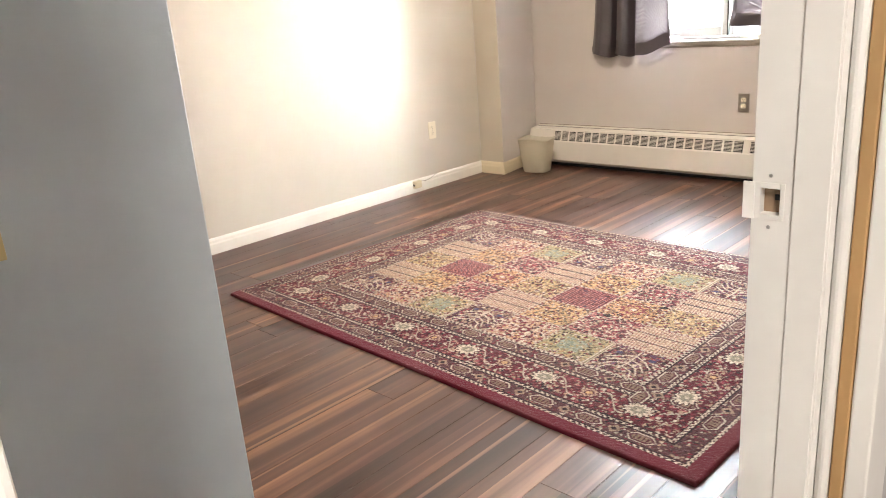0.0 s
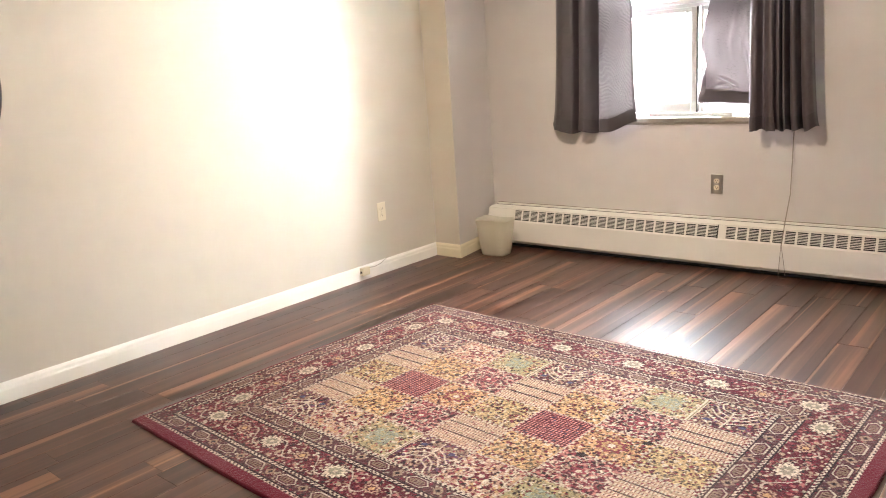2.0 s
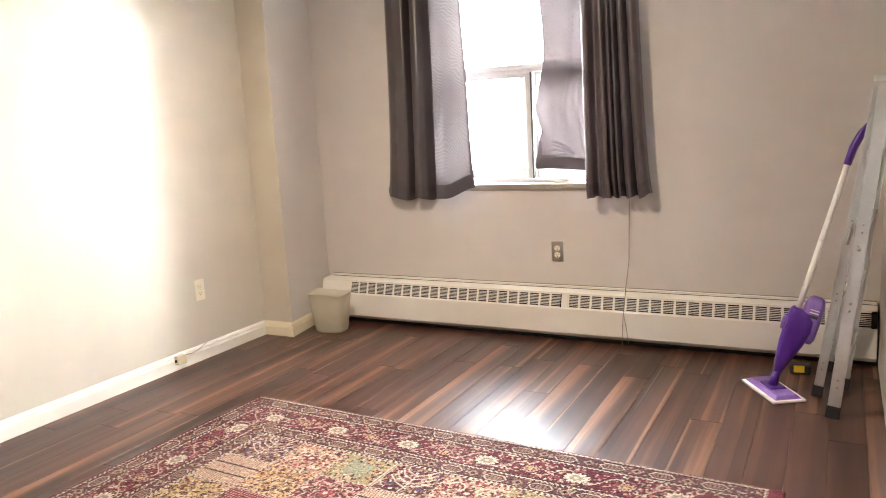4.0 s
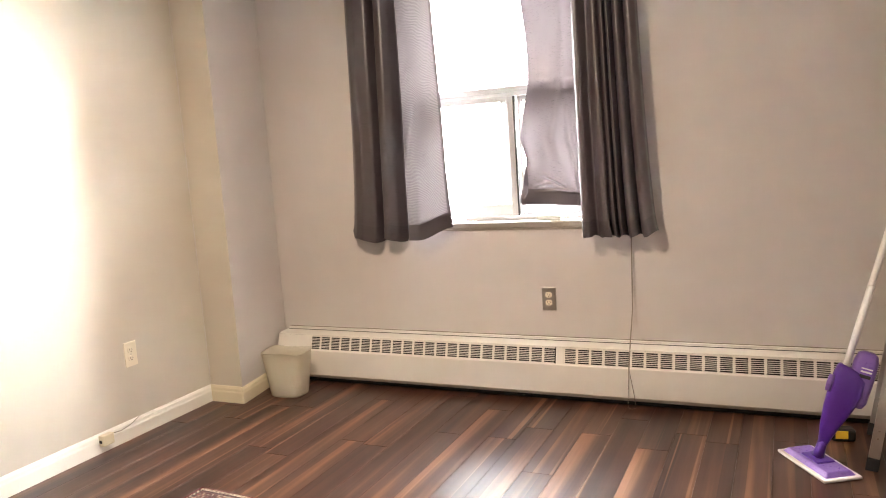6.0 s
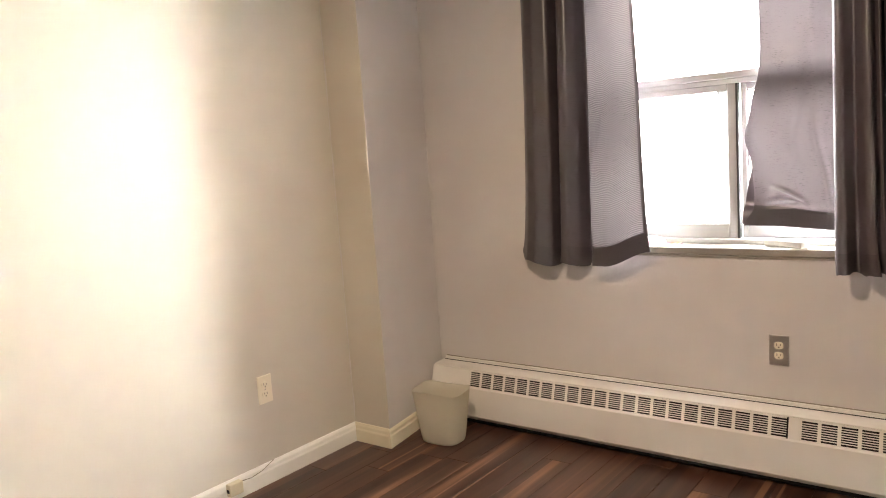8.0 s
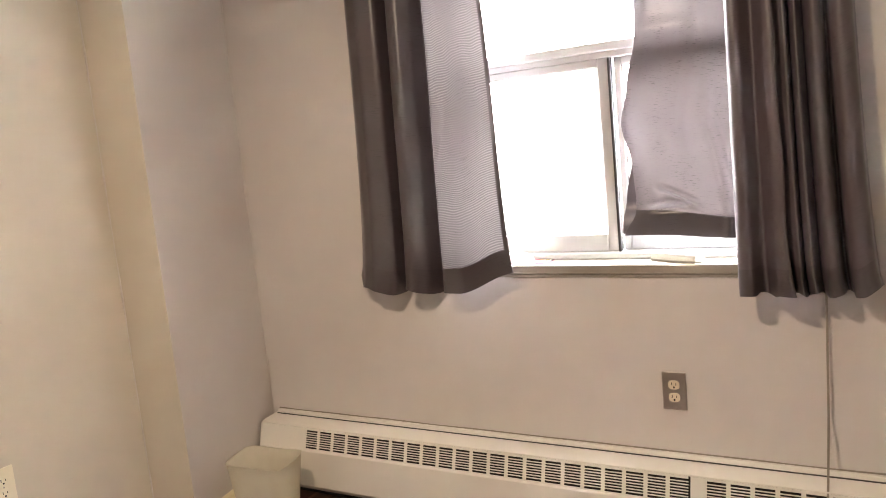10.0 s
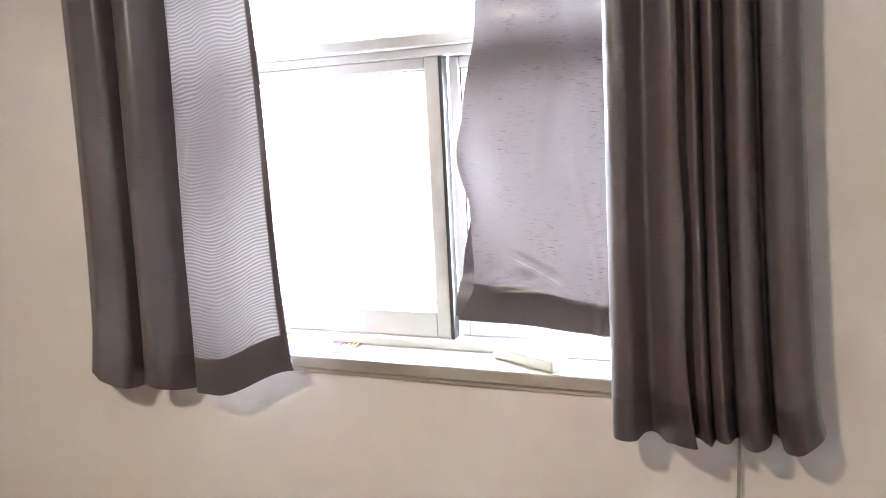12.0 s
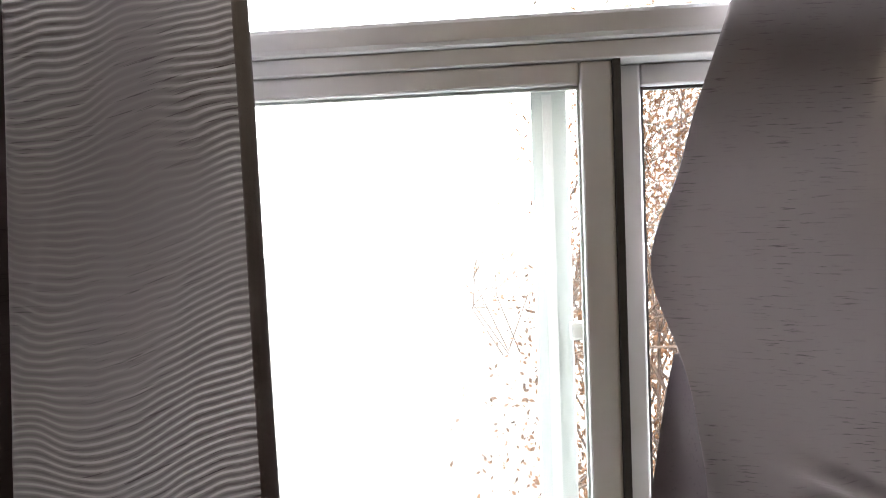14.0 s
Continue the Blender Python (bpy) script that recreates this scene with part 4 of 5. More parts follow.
# the plan of each curtain at its foot: folds with flat faces and narrow valleys
LEFT_PLAN = [(0.664, 4.974), (0.700, 4.930), (0.765, 4.892), (0.838, 4.900), (0.866, 4.984), (0.884, 4.984), (0.890, 4.900),
             (0.935, 4.890), (0.968, 4.922), (1.000, 4.984), (1.030, 4.980), (1.038, 4.904), (1.11, 4.896), (1.20, 4.908), (1.292, 4.922)]
RIGHT_PLAN = [(1.985, 4.955), (1.958, 4.905), (1.963, 4.874), (1.995, 4.866), (2.028, 4.925), (2.068, 4.874), (2.10, 4.864), (2.104, 4.872),
              (2.075, 4.905), (2.098, 4.910), (2.122, 4.886), (2.127, 4.948), (2.134, 4.905), (2.150, 4.882), (2.163, 4.955),
              (2.176, 4.908), (2.193, 4.882), (2.213, 4.896), (2.218, 4.966), (2.229, 4.962), (2.235, 4.905), (2.262, 4.882), (2.290, 4.902), (2.299, 4.955)]


def left_panel(u, v):
    x, y = along(LEFT_PLAN, u)
    slack = 1 - 0.3 * v
    x_top = 0.738 + (x - 0.664) * 0.839 if x < 1.036 else 1.05 + (x - 1.036) * 0.77
    sway = 0.004 * math.sin(5 * v + 7 * u) + 0.005 * math.sin(11 * v + 3 * u) * ease((u - 0.62) / 0.2)
    foot = 0.797 + 0.012 * math.sin(19 * u) * (u < 0.6) + 0.062 * ease((x - 1.10) / 0.19) + 0.05 * max(0.0, 1 - u / 0.05)
    # a long soft crease across the flat half
    crease = (u - 0.72) - 0.42 * (v - 0.22)
    y -= 0.005 * math.exp(-(crease / 0.012) ** 2) * ease((u - 0.7) / 0.06) * ease((0.45 - v) / 0.1)
    return lerp(x, x_top, v ** 0.55), 4.928 + (y - 4.928) * slack + sway, lerp(foot, TOP_Z, v)


def left_hem(u, v):
    x, y, z = left_panel(0.003 + 0.994 * u, 0.056 * v)
    return x, y - 0.0014, z


def left_side(u, v):
    # the doubled seam down the free edge
    x, y, z = left_panel(0.978 + 0.022 * u, 0.02 + 0.98 * v)
    return x + 0.0008, y - 0.0014, z


def right_panel(u, v):
    x, y = along(RIGHT_PLAN, u)
    flap = ease((2.112 - x) / 0.02) * ease((4.9 - y) / 0.02)
    x_top = 1.945 + (x - 1.958) * 0.80 - 0.012 * flap * ease((x - 2.05) / 0.05)
    slack = 1 - 0.22 * v
    foot = 0.803 - 0.008 * math.sin(31 * u) * (1 - flap) + 0.014 * ease((x - 2.25) / 0.05)
    ruffle = 0.004 * math.sin(24 * v + 2) * ease((x - 2.07) / 0.03) * flap * ease((0.5 - v) / 0.2)
    return lerp(x, x_top, v ** 0.6) + ruffle, 4.93 + (y - 4.93) * slack + 0.003 * math.sin(6 * v + 9 * u), lerp(foot, TOP_Z, v)


def right_hem(u, v):
    x, y, z = right_panel(0.003 + 0.994 * u, 0.05 * v)
    return x, y - 0.0014, z


def bell(q, wide):
    return math.exp(-(q / wide) ** 2)


def blown_edge(z):
    """How far the free edge of the blown half stands from the glass edge, by height."""
    x = 1.645 + 0.036 * ease((z - 1.40) / 0.16)
    x -= 0.036 * bell(z - 1.285, 0.085)
    return x + 0.006 * bell(z - 1.06, 0.05) - 0.034 * ease((1.02 - z) / 0.07)


def blown_panel(u, v):
    # the inner half, blown back into the recess; its free edge bellies out
    z = lerp(0.950, TOP_Z, v)
    x = lerp(blown_edge(z), 2.06, u)
    back = ease((2.12 - z) / 0.45)
    y = 4.955 + 0.100 * back + 0.008 * math.sin(3 * u + 2 * z) * back + 0.003 * math.sin(16 * u + 2 * z)
    y += 0.045 * bell(z - 1.27, 0.13) * (1 - ease(u / 0.3))
    # long upright creases, a horizontal bulge over the transom, then tucks above the hem
    crease = u - 0.66 + 0.30 * (z - 1.05)
    y -= 0.012 * bell(crease, 0.035) * ease((1.5 - z) / 0.3)
    y -= 0.007 * bell(u - 0.42 - 0.1 * (z - 1.2), 0.05) * ease((z - 1.1) / 0.2)
    y -= 0.012 * bell(z - 1.55, 0.035)
    for at, tilt, deep, wide, lo, hi in ((1.070, -0.14, 0.015, 0.009, 0.12, 0.50), (1.050, 0.05, 0.012, 0.009, 0.04, 0.42), (1.024, -0.04, 0.007, 0.011, 0.36, 0.8),
                                         (1.052, -0.11, 0.005, 0.014, 0.5, 0.95)):
        q = z - at - tilt * (u - 0.35) - 0.006 * math.sin(9 * u)
        y -= deep * (bell(q, wide) - 0.8 * bell(q + 2.2 * wide, wide)) * ease((u - lo) / 0.18) * ease((hi - u) / 0.12) * ease((z - 1.0) / 0.03)
    low = WY - 0.016 if z < 0.99 or z > 1.44 else WY + 0.018
    return x, min(y, low), z - 0.012 * u * (1 - v) + 0.003 * math.sin(7 * u) * (1 - v) ** 6


def blown_hem(u, v):
    x, y, z = blown_panel(0.004 + 0.99 * u, lerp(0.0, lerp(0.060, 0.038, u), v))
    return x, y - 0.004, z


def blown_fold(u, v):
    # the dark corner of the hem, turned back behind the free edge
    z = lerp(0.952 + 0.006 * u, 1.19, v)
    left = lerp(1.598, 1.634, v ** 1.6)
    right = max(left + 0.002, blown_edge(z) + lerp(0.05, 0.004, v))
    return lerp(left, right, u), lerp(5.086, 5.122, ease((z - 0.99) / 0.05)) + 0.004 * math.sin(9 * v), z


CURTAINS = "window curtains"
curt = thing("curtain", "dark grey satin curtain, folded with a flat sheer half", "curtain", group=CURTAINS)
cloth("panel", left_panel, 150, 60, curt, 1.42)
cloth("hem", left_hem, 150, 4, curt, 0.06, "doubled hem band")
cloth("side_hem", left_side, 3, 60, curt, 1.42, "dark doubled side seam")
curt = thing("curtain", "dark grey satin curtain gathered in deep narrow folds", "curtain", group=CURTAINS)
cloth("panel", right_panel, 170, 60, curt, 1.46)
cloth("hem", right_hem, 170, 4, curt, 0.06, "doubled hem band")
curt = thing("curtain", "grey curtain half blown back against the glass, hem crumpled", "curtain", group=CURTAINS)
cloth("panel", blown_panel, 110, 300, curt, 1.33)
cloth("hem", blown_hem, 110, 20, curt, 0.06, "doubled hem band")
cloth("hem_fold", blown_fold, 12, 12, curt, 0.1, "dark doubled corner of the hem")
rod = thing("curtain_rod", "thin steel curtain rod on wall brackets", "curtain rod")
bm = bmesh.new()
tube_into(bm, [(0.7, 4.93, TOP_Z), (2.33, 4.93, TOP_Z)], 0.008, 12)
part("rod", bm, STEEL, rod, smooth=True)
for x in (0.74, 2.29):
    part("bracket", boxes((x - 0.008, 4.925, TOP_Z - 0.02, x + 0.008, 5.0, TOP_Z - 0.006)), STEEL, rod)

# ---- the cord that hangs by the window ----
cord = thing("blind_cord", "long thin looped beige blind cord hanging over the heater", "cord")
for k, (dx, foot_x) in enumerate(((0.0, 2.150), (0.003, 2.186))):
    pts = [(2.158 + dx, 4.985, 1.4), (2.163 + dx, 4.988, 0.79), (2.160 + dx, 4.975, 0.45), (2.158 + dx, 4.90, 0.30), (2.155 + dx, 4.858, 0.18)]
    pts += [(lerp(2.155 + dx, foot_x, 0.6), 4.852, 0.09), (foot_x, 4.846, 0.02)]
    if k == 0:
        pts += [(2.156, 4.838, 0.006), (2.170, 4.834, 0.005), (2.186, 4.840, 0.008)]
    bm = bmesh.new()
    tube_into(bm, pts, 0.0016, 6)
    part("strand", bm, CORD, cord, smooth=True)


# ---- caulk smears where the column meets the walls ----
caulk = bmesh.new()
rnd = random.Random(11)
for x, y in ((0.004, 4.468), (0.131, 4.995)):
    z = 0.1
    while z < TOP - 0.02:
        ln = min(rnd.uniform(0.05, 0.3), TOP - 0.01 - z)
        tube_into(caulk, [(x + rnd.uniform(-0.001, 0.001), y, z), (x + rnd.uniform(-0.001, 0.002), y, z + ln / 2), (x, y, z + ln)], [0.001, rnd.uniform(0.0015, 0.0045), 0.001], 6)
        z += ln
structure("trim_caulk", caulk, WALL, "uneven bead of pale caulk down the corners", category="caulk")


# ---- outlets ----
def outlet(label, plate_mat, m):
    """A duplex outlet: bevelled plate, two receptacles with slots, a screw. Its face looks along local -y."""
    ob = thing("wall_outlet", label, "outlet")
    ob.matrix_world = m
    part("plate", boxes((-0.0355, -0.005, -0.0585, 0.0355, 0.0, 0.0585)), plate_mat, ob, bevel=0.002)
    for dz in (-0.0195, 0.0195):
        bm = bmesh.new()
        rim = [(0.0165 * math.copysign(abs(math.cos(a)) ** 0.8, math.cos(a)), 0.014 * math.copysign(abs(math.sin(a)) ** 0.7, math.sin(a))) for a in [2 * math.pi * k / 24 for k in range(24)]]
        prism_into(bm, rim, pose(0, -0.004, dz, 90, 0, 0), 0.0035)
        rec = part("receptacle", bm, IVORY, ob, "ivory plastic receptacle")
        part("slot", boxes((-0.0075, -0.0078, dz - 0.001, -0.0053, -0.0072, dz + 0.008)), DARK, rec)
        part("slot", boxes((0.0053, -0.0078, dz - 0.001, 0.0075, -0.0072, dz + 0.006)), DARK, rec)
        bm = bmesh.new()
        prism_into(bm, [(0.003 * math.cos(a), 0.003 * math.sin(a)) for a in [2 * math.pi * k / 10 for k in range(10)]], pose(0, -0.0072, dz - 0.007, 90, 0, 0), 0.0006)
        part("ground_hole", bm, DARK, rec)
    bm = bmesh.new()
    prism_into(bm, [(0.0028 * math.cos(a), 0.0028 * math.sin(a)) for a in [2 * math.pi * k / 10 for k in range(10)]], pose(0, -0.005, 0, 90, 0, 0), 0.0012)
    part("screw", bm, STEEL, ob)
    return ob


outlet("brushed steel duplex outlet plate with ivory sockets", STEEL, pose(1.749, 5.0, 0.484))
outlet("ivory plastic duplex outlet above the baseboard", IVORY, pose(0.0, 3.969, 0.395, 0, 0, 90))

# ---- phone jack box on the baseboard ----
jack = thing("phone_jack", "cream surface-mounted telephone jack with a thin wire", "phone jack", (0.014, 3.755, 0.0))
part("box", boxes((0.0, -0.03, 0.034, 0.03, 0.032, 0.084)), CREAM, jack, bevel=0.004)
part("port", boxes((0.006, -0.0312, 0.05, 0.022, -0.0295, 0.064)), DARK, jack, "dark jack opening")
bm = bmesh.new()
tube_into(bm, [(0.012, 0.03, 0.075), (0.008, 0.09, 0.066), (0.006, 0.15, 0.074), (0.0045, 0.19, 0.089), (-0.008, 0.22, 0.0895)], 0.0018, 6)
part("wire", bm, CORD, jack, smooth=True)


# ---- wastebasket ----
def wastebasket():
    ob = thing("wastebasket", "empty frosted translucent plastic wastebasket with a wavy rim", "wastebasket", (0.376, 4.66, 0.0), 4.0)
    n, h, t = 44, 0.242, 0.0025

    def ring(bm, rx, ry, z):
        out = []
        for k in range(n):
            a = 2 * math.pi * k / n
            c, s = math.cos(a), math.sin(a)
            out.append(bm.verts.new((rx * math.copysign(abs(c) ** 0.62, c), ry * math.copysign(abs(s) ** 0.62, s), z + (0.006 * math.sin(3 * a) if z > 0.22 else 0))))
        return out

    bm = bmesh.new()
    levels = [(0.0, 0.90), (0.004, 0.97), (0.012, 1.0)] + [(h * k / 6, 1 + 0.34 * k / 6) for k in range(1, 7)]
    rings = [ring(bm, 0.096 * f, 0.072 * f, z) for z, f in levels]
    rings += [ring(bm, 0.096 * 1.37, 0.072 * 1.37, h + 0.002)]
    rings += [ring(bm, 0.096 * f - t, 0.072 * f - t, z + (t if z < 0.02 else 0)) for z, f in levels[::-1]]
    for r, q in zip(rings, rings[1:]):
        for k in range(n):
            bm.faces.new((r[k], r[(k + 1) % n], q[(k + 1) % n], q[k]))
    bm.faces.new(rings[0][::-1])
    bm.faces.new(rings[-1])
    part("bucket", bm, FROSTED, ob, smooth=True)
    bm = bmesh.new()
    m = pose(0.01, 0, 0.035, 20, 30, 10)
    for k in range(5):
        box_into(bm, -0.05, -0.02 + 0.008 * k, -0.02 - 0.004 * k, 0.05 - 0.01 * k, -0.017 + 0.008 * k, 0.03, m @ pose(0, 0, 0, 8 * k, 5 * k, 12 * k))
    paper = tagged(mesh_ob("crumpled_paper", bm, WHITE_PLASTIC), "crumpled white paper lying in the wastebasket", "paper")
    paper.matrix_world = pose(0.374, 4.655, 0.03)


wastebasket()


# ---- spray mop ----
def spray_mop():
    ob = thing("spray_mop", "purple spray mop with white pad, leaning by the ladder", "mop", (2.925, 4.42, 0.0))
    turn = math.degrees(math.atan2(-0.245, 0.15))
    m = pose(0, 0, 0, 0, 0, turn)
    bm = bmesh.new()
    box_into(bm, -0.148, -0.073, 0.0, 0.148, 0.073, 0.012, m)
    part("pad", bm, PAD, ob, "off-white cloth pad", bevel=0.005)
    bm = bmesh.new()
    a = [bm.verts.new(m @ Vector(p)) for p in ((-0.134, -0.058, 0.012), (0.134, -0.058, 0.012), (0.134, 0.058, 0.012), (-0.134, 0.058, 0.012))]
    b = [bm.verts.new(m @ Vector(p)) for p in ((-0.12, -0.044, 0.027), (0.12, -0.044, 0.027), (0.12, 0.044, 0.027), (-0.12, 0.044, 0.027))]
    bm.faces.new(b)
    for i in range(4):
        bm.faces.new((a[i], a[(i + 1) % 4], b[(i + 1) % 4], b[i]))
    head = part("head", bm, LILAC, ob, "lilac plastic mop head", bevel=0.004)
    bm = bmesh.new()
    box_into(bm, -0.05, -0.035, 0.027, 0.05, 0.035, 0.034, m)
    part("head_plate", bm, PURPLE, head, bevel=0.003)
    # the stem leans towards the ladder
    lean = Vector((0.262, 0.07, 0.96)).normalized()
    base = Vector((0.0, 0.0, 0.034))
    bm = bmesh.new()
    tube_into(bm, [base, base + lean * 0.03, base + lean * 0.07], [0.022, 0.018, 0.016], 14)
    part("joint", bm, PURPLE, ob, smooth=True)
    side = Vector((1, 0, 0)) - lean * lean.x
    side.normalize()
    deep = lean.cross(side)
    prof = [(0.05, -0.014, 0.016, 0.014), (0.12, -0.026, 0.036, 0.024), (0.2, -0.034, 0.062, 0.032), (0.27, -0.036, 0.08, 0.036), (0.32, -0.034, 0.075, 0.036), (0.348, -0.03, 0.05, 0.03), (0.36, -0.024, 0.0, 0.02)]
    bm = bmesh.new()
    rings = []
    for q, lo, hi, dp in prof:
        c, w = (lo + hi) / 2, (hi - lo) / 2
        rings.append([bm.verts.new(base + lean * q + side * (c + w * math.copysign(abs(math.cos(t)) ** 0.7, math.cos(t))) + deep * dp * math.copysign(abs(math.sin(t)) ** 0.8, math.sin(t))) for t in [2 * math.pi * k / 24 for k in range(24)]])
    for r, q in zip(rings, rings[1:]):
        for k in range(24):
            bm.faces.new((r[k], r[(k + 1) % 24], q[(k + 1) % 24], q[k]))
    bm.faces.new(rings[0][::-1])
    bm.faces.new(rings[-1])
    shell = part("shell", bm, PURPLE, ob, "glossy purple sprayer shell", smooth=True)
    bm = bmesh.new()
    c0 = base + lean * 0.285 - side * 0.036 - deep * 0.02
    tube_into(bm, [c0 - lean * 0.03, c0, c0 + lean * 0.03], [0.010, 0.012, 0.010], 10)
    part("clip", bm, LILAC, shell, smooth=True)
    # refill bottle behind the shell
    bm = bmesh.new()
    rings = []
    for q, w in ((0.22, 0.028), (0.24, 0.036), (0.33, 0.038), (0.39, 0.036), (0.415, 0.03), (0.425, 0.018)):
        rings.append([bm.verts.new(base + lean * q + side * (0.058 + w * 1.1 * math.copysign(abs(math.cos(t)) ** 0.6, math.cos(t))) + deep * (0.012 + w * 0.9 * math.copysign(abs(math.sin(t)) ** 0.7, math.sin(t)))) for t in [2 * math.pi * k / 20 for k in range(20)]])
    for r, q in zip(rings, rings[1:]):
        for k in range(20):
            bm.faces.new((r[k], r[(k + 1) % 20], q[(k + 1) % 20], q[k]))
    bm.faces.new(rings[0][::-1])
    bm.faces.new(rings[-1])
    bottle = part("bottle", bm, LILAC, ob, "lilac refill bottle", smooth=True)
    for q, hgt, mat in ((0.335, 0.012, PRINT), (0.355, 0.006, WHITE_PLASTIC), (0.368, 0.004, WHITE_PLASTIC)):
        bm = bmesh.new()
        o = base + lean * q + side * 0.045 - deep * 0.0235
        vs = [bm.verts.new(o + side * a + lean * b - deep * c) for c in (0, 0.0012) for a, b in ((0, 0), (0.036, 0), (0.036, hgt), (0, hgt))]
        for f in ((0, 1, 2, 3), (7, 6, 5, 4), (0, 4, 5, 1), (1, 5, 6, 2), (2, 6, 7, 3), (3, 7, 4, 0)):
            bm.faces.new([vs[i] for i in f])
        part("label_bar", bm, mat, bottle)
    bm = bmesh.new()
    tube_into(bm, [base + lean * 0.34, base + lean * 0.66], 0.0125, 14)
    tube_into(bm, [base + lean * 0.66, base + lean * 0.665, base + lean * 1.0], [0.0125, 0.0115, 0.0115], 14)
    part("pole", bm, WHITE_PLASTIC, ob, "white tubular pole", smooth=True)
    bm = bmesh.new()
    tube_into(bm, [base + lean * 0.985, base + lean * 1.06 + side * 0.002, base + lean * 1.12 + side * 0.014, base + lean * 1.17 + side * 0.034], [0.015, 0.017, 0.016, 0.012], 14)
    part("grip", bm, PURPLE, ob, "purple curved grip", smooth=True)


spray_mop()


# ---- step ladder ----
def step_ladder():
    ob = thing("step_ladder", "folding aluminium step ladder with black rubber feet", "ladder", (0, 0, 0))
    wide = Vector((0.035, 0.36, 0))
    front, rear = Vector((3.160, 4.19, 0)), Vector((3.098, 4.42, 0))
    top_f, top_r = Vector((3.302, 4.255, 1.30)), Vector((3.285, 4.325, 1.30))
    across = wide.normalized()

    def rail(a, b, w, d, label=""):
        """A channel-shaped rail with a web and two flanges."""
        along = (b - a).normalized()
        dep = along.cross(across).normalized()
        bm = bmesh.new()
        m = Matrix.Translation(a) @ Matrix(((across.x, dep.x, along.x, 0), (across.y, dep.y, along.y, 0), (across.z, dep.z, along.z, 0), (0, 0, 0, 1)))
        ln = (b - a).length
        box_into(bm, -w / 2, -d / 2, 0.03, -w / 2 + 0.003, d / 2, ln, m)
        box_into(bm, -w / 2 + 0.003, -d / 2, 0.03, w / 2, -d / 2 + 0.003, ln, m)
        box_into(bm, -w / 2 + 0.003, d / 2 - 0.003, 0.03, w / 2, d / 2, ln, m)
        r = part("rail", bm, ALUMINIUM, ob, label, bevel=0.0006)
        bm = bmesh.new()
        box_into(bm, -w / 2 - 0.003, -d / 2 - 0.003, 0.0, w / 2 + 0.003, d / 2 + 0.003, 0.052, m)
        for v in bm.verts:
            v.co.z = max(v.co.z, 0.0)
        part("foot", bm, BLACK_RUBBER, r, "black rubber foot", bevel=0.003)
        for q in (0.13, 0.16, 0.44, 0.47, 0.75, 0.78):
            bm = bmesh.new()
            turned_into(bm, [(0.0, 0.003), (0.003, 0.0026), (0.0048, 0.0)], sides=8)
            bmesh.ops.transform(bm, matrix=m @ pose(-w / 2, 0, q, 0, -90, 0), verts=bm.verts)
            part("rivet", bm, STEEL, r)
        return r

    for side in (Vector(), wide):
        rail(front + side, top_f + side, 0.024, 0.046)
        rail(rear + side, top_r + side, 0.020, 0.036)
        mid_f, mid_r = front.lerp(top_f, 0.52) + side, rear.lerp(top_r, 0.52) + side
        knee = (mid_f + mid_r) / 2 + Vector((0, 0, 0.09))
        for a, b in ((mid_f, knee), (knee, mid_r)):
            bm = bmesh.new()
            tube_into(bm, [a - across * 0.018, b - across * 0.018], 0.007, 6)
            part("spreader", bm, STEEL, ob)
    for k in range(1, 5):
        c = front.lerp(top_f, k / 5.0)
        bm = bmesh.new()
        m = Matrix.Translation(c) @ pose(0, 0, 0, 0, 0, math.degrees(math.atan2(across.y, across.x)))
        box_into(bm, 0.012, -0.022, -0.012, wide.length - 0.012, 0.03, 0.010, m)
        part("step", bm, ALUMINIUM, ob, bevel=0.003)
    bm = bmesh.new()
    m = Matrix.Translation((top_f + top_r) / 2) @ pose(0, 0, 0, 0, 0, math.degrees(math.atan2(across.y, across.x)))
    box_into(bm, -0.03, -0.03, 0.0, wide.length + 0.03, 0.03, 0.03, m)
    part("top_cap", bm, ALUMINIUM, ob, bevel=0.006)
    bm = bmesh.new()
    tube_into(bm, [rear.lerp(top_r, 0.3), rear.lerp(top_r, 0.3) + wide], 0.009, 8)
    part("rear_brace", bm, STEEL, ob)


step_ladder()
tape = thing("tape_measure", "black tape measure with a yellow label on the floor", "tape measure", (3.02, 4.7, 0.0), 10)
part("case", boxes((-0.045, -0.03, 0.0, 0.045, 0.03, 0.05)), BLACK_RUBBER, tape, bevel=0.012)
part("sticker", boxes((-0.03, -0.0315, 0.014, 0.015, -0.0298, 0.046)), YELLOW, tape, "yellow sticker")


# ---- things on the sill ----
def remote():
    ob = thing("remote_control", "small white remote control with grey buttons on the sill", "remote", (1.768, 5.045, 0.872), -27)
    part("shell", boxes((-0.082, -0.024, 0.0, 0.082, 0.024, 0.027)), REMOTE_SHELL, ob, bevel=0.006)
    for k, (x, y) in enumerate(((-0.05, 0.011), (-0.034, 0.011), (-0.05, 0.0), (-0.034, 0.0), (-0.05, -0.011), (-0.034, -0.011), (0.012, 0.008), (0.026, 0.008), (0.019, -0.004))):
        part("button", boxes((x - 0.006, y - 0.0035, 0.0265, x + 0.006, y + 0.0035, 0.0285)), PRINT, ob, bevel=0.0006)


remote()


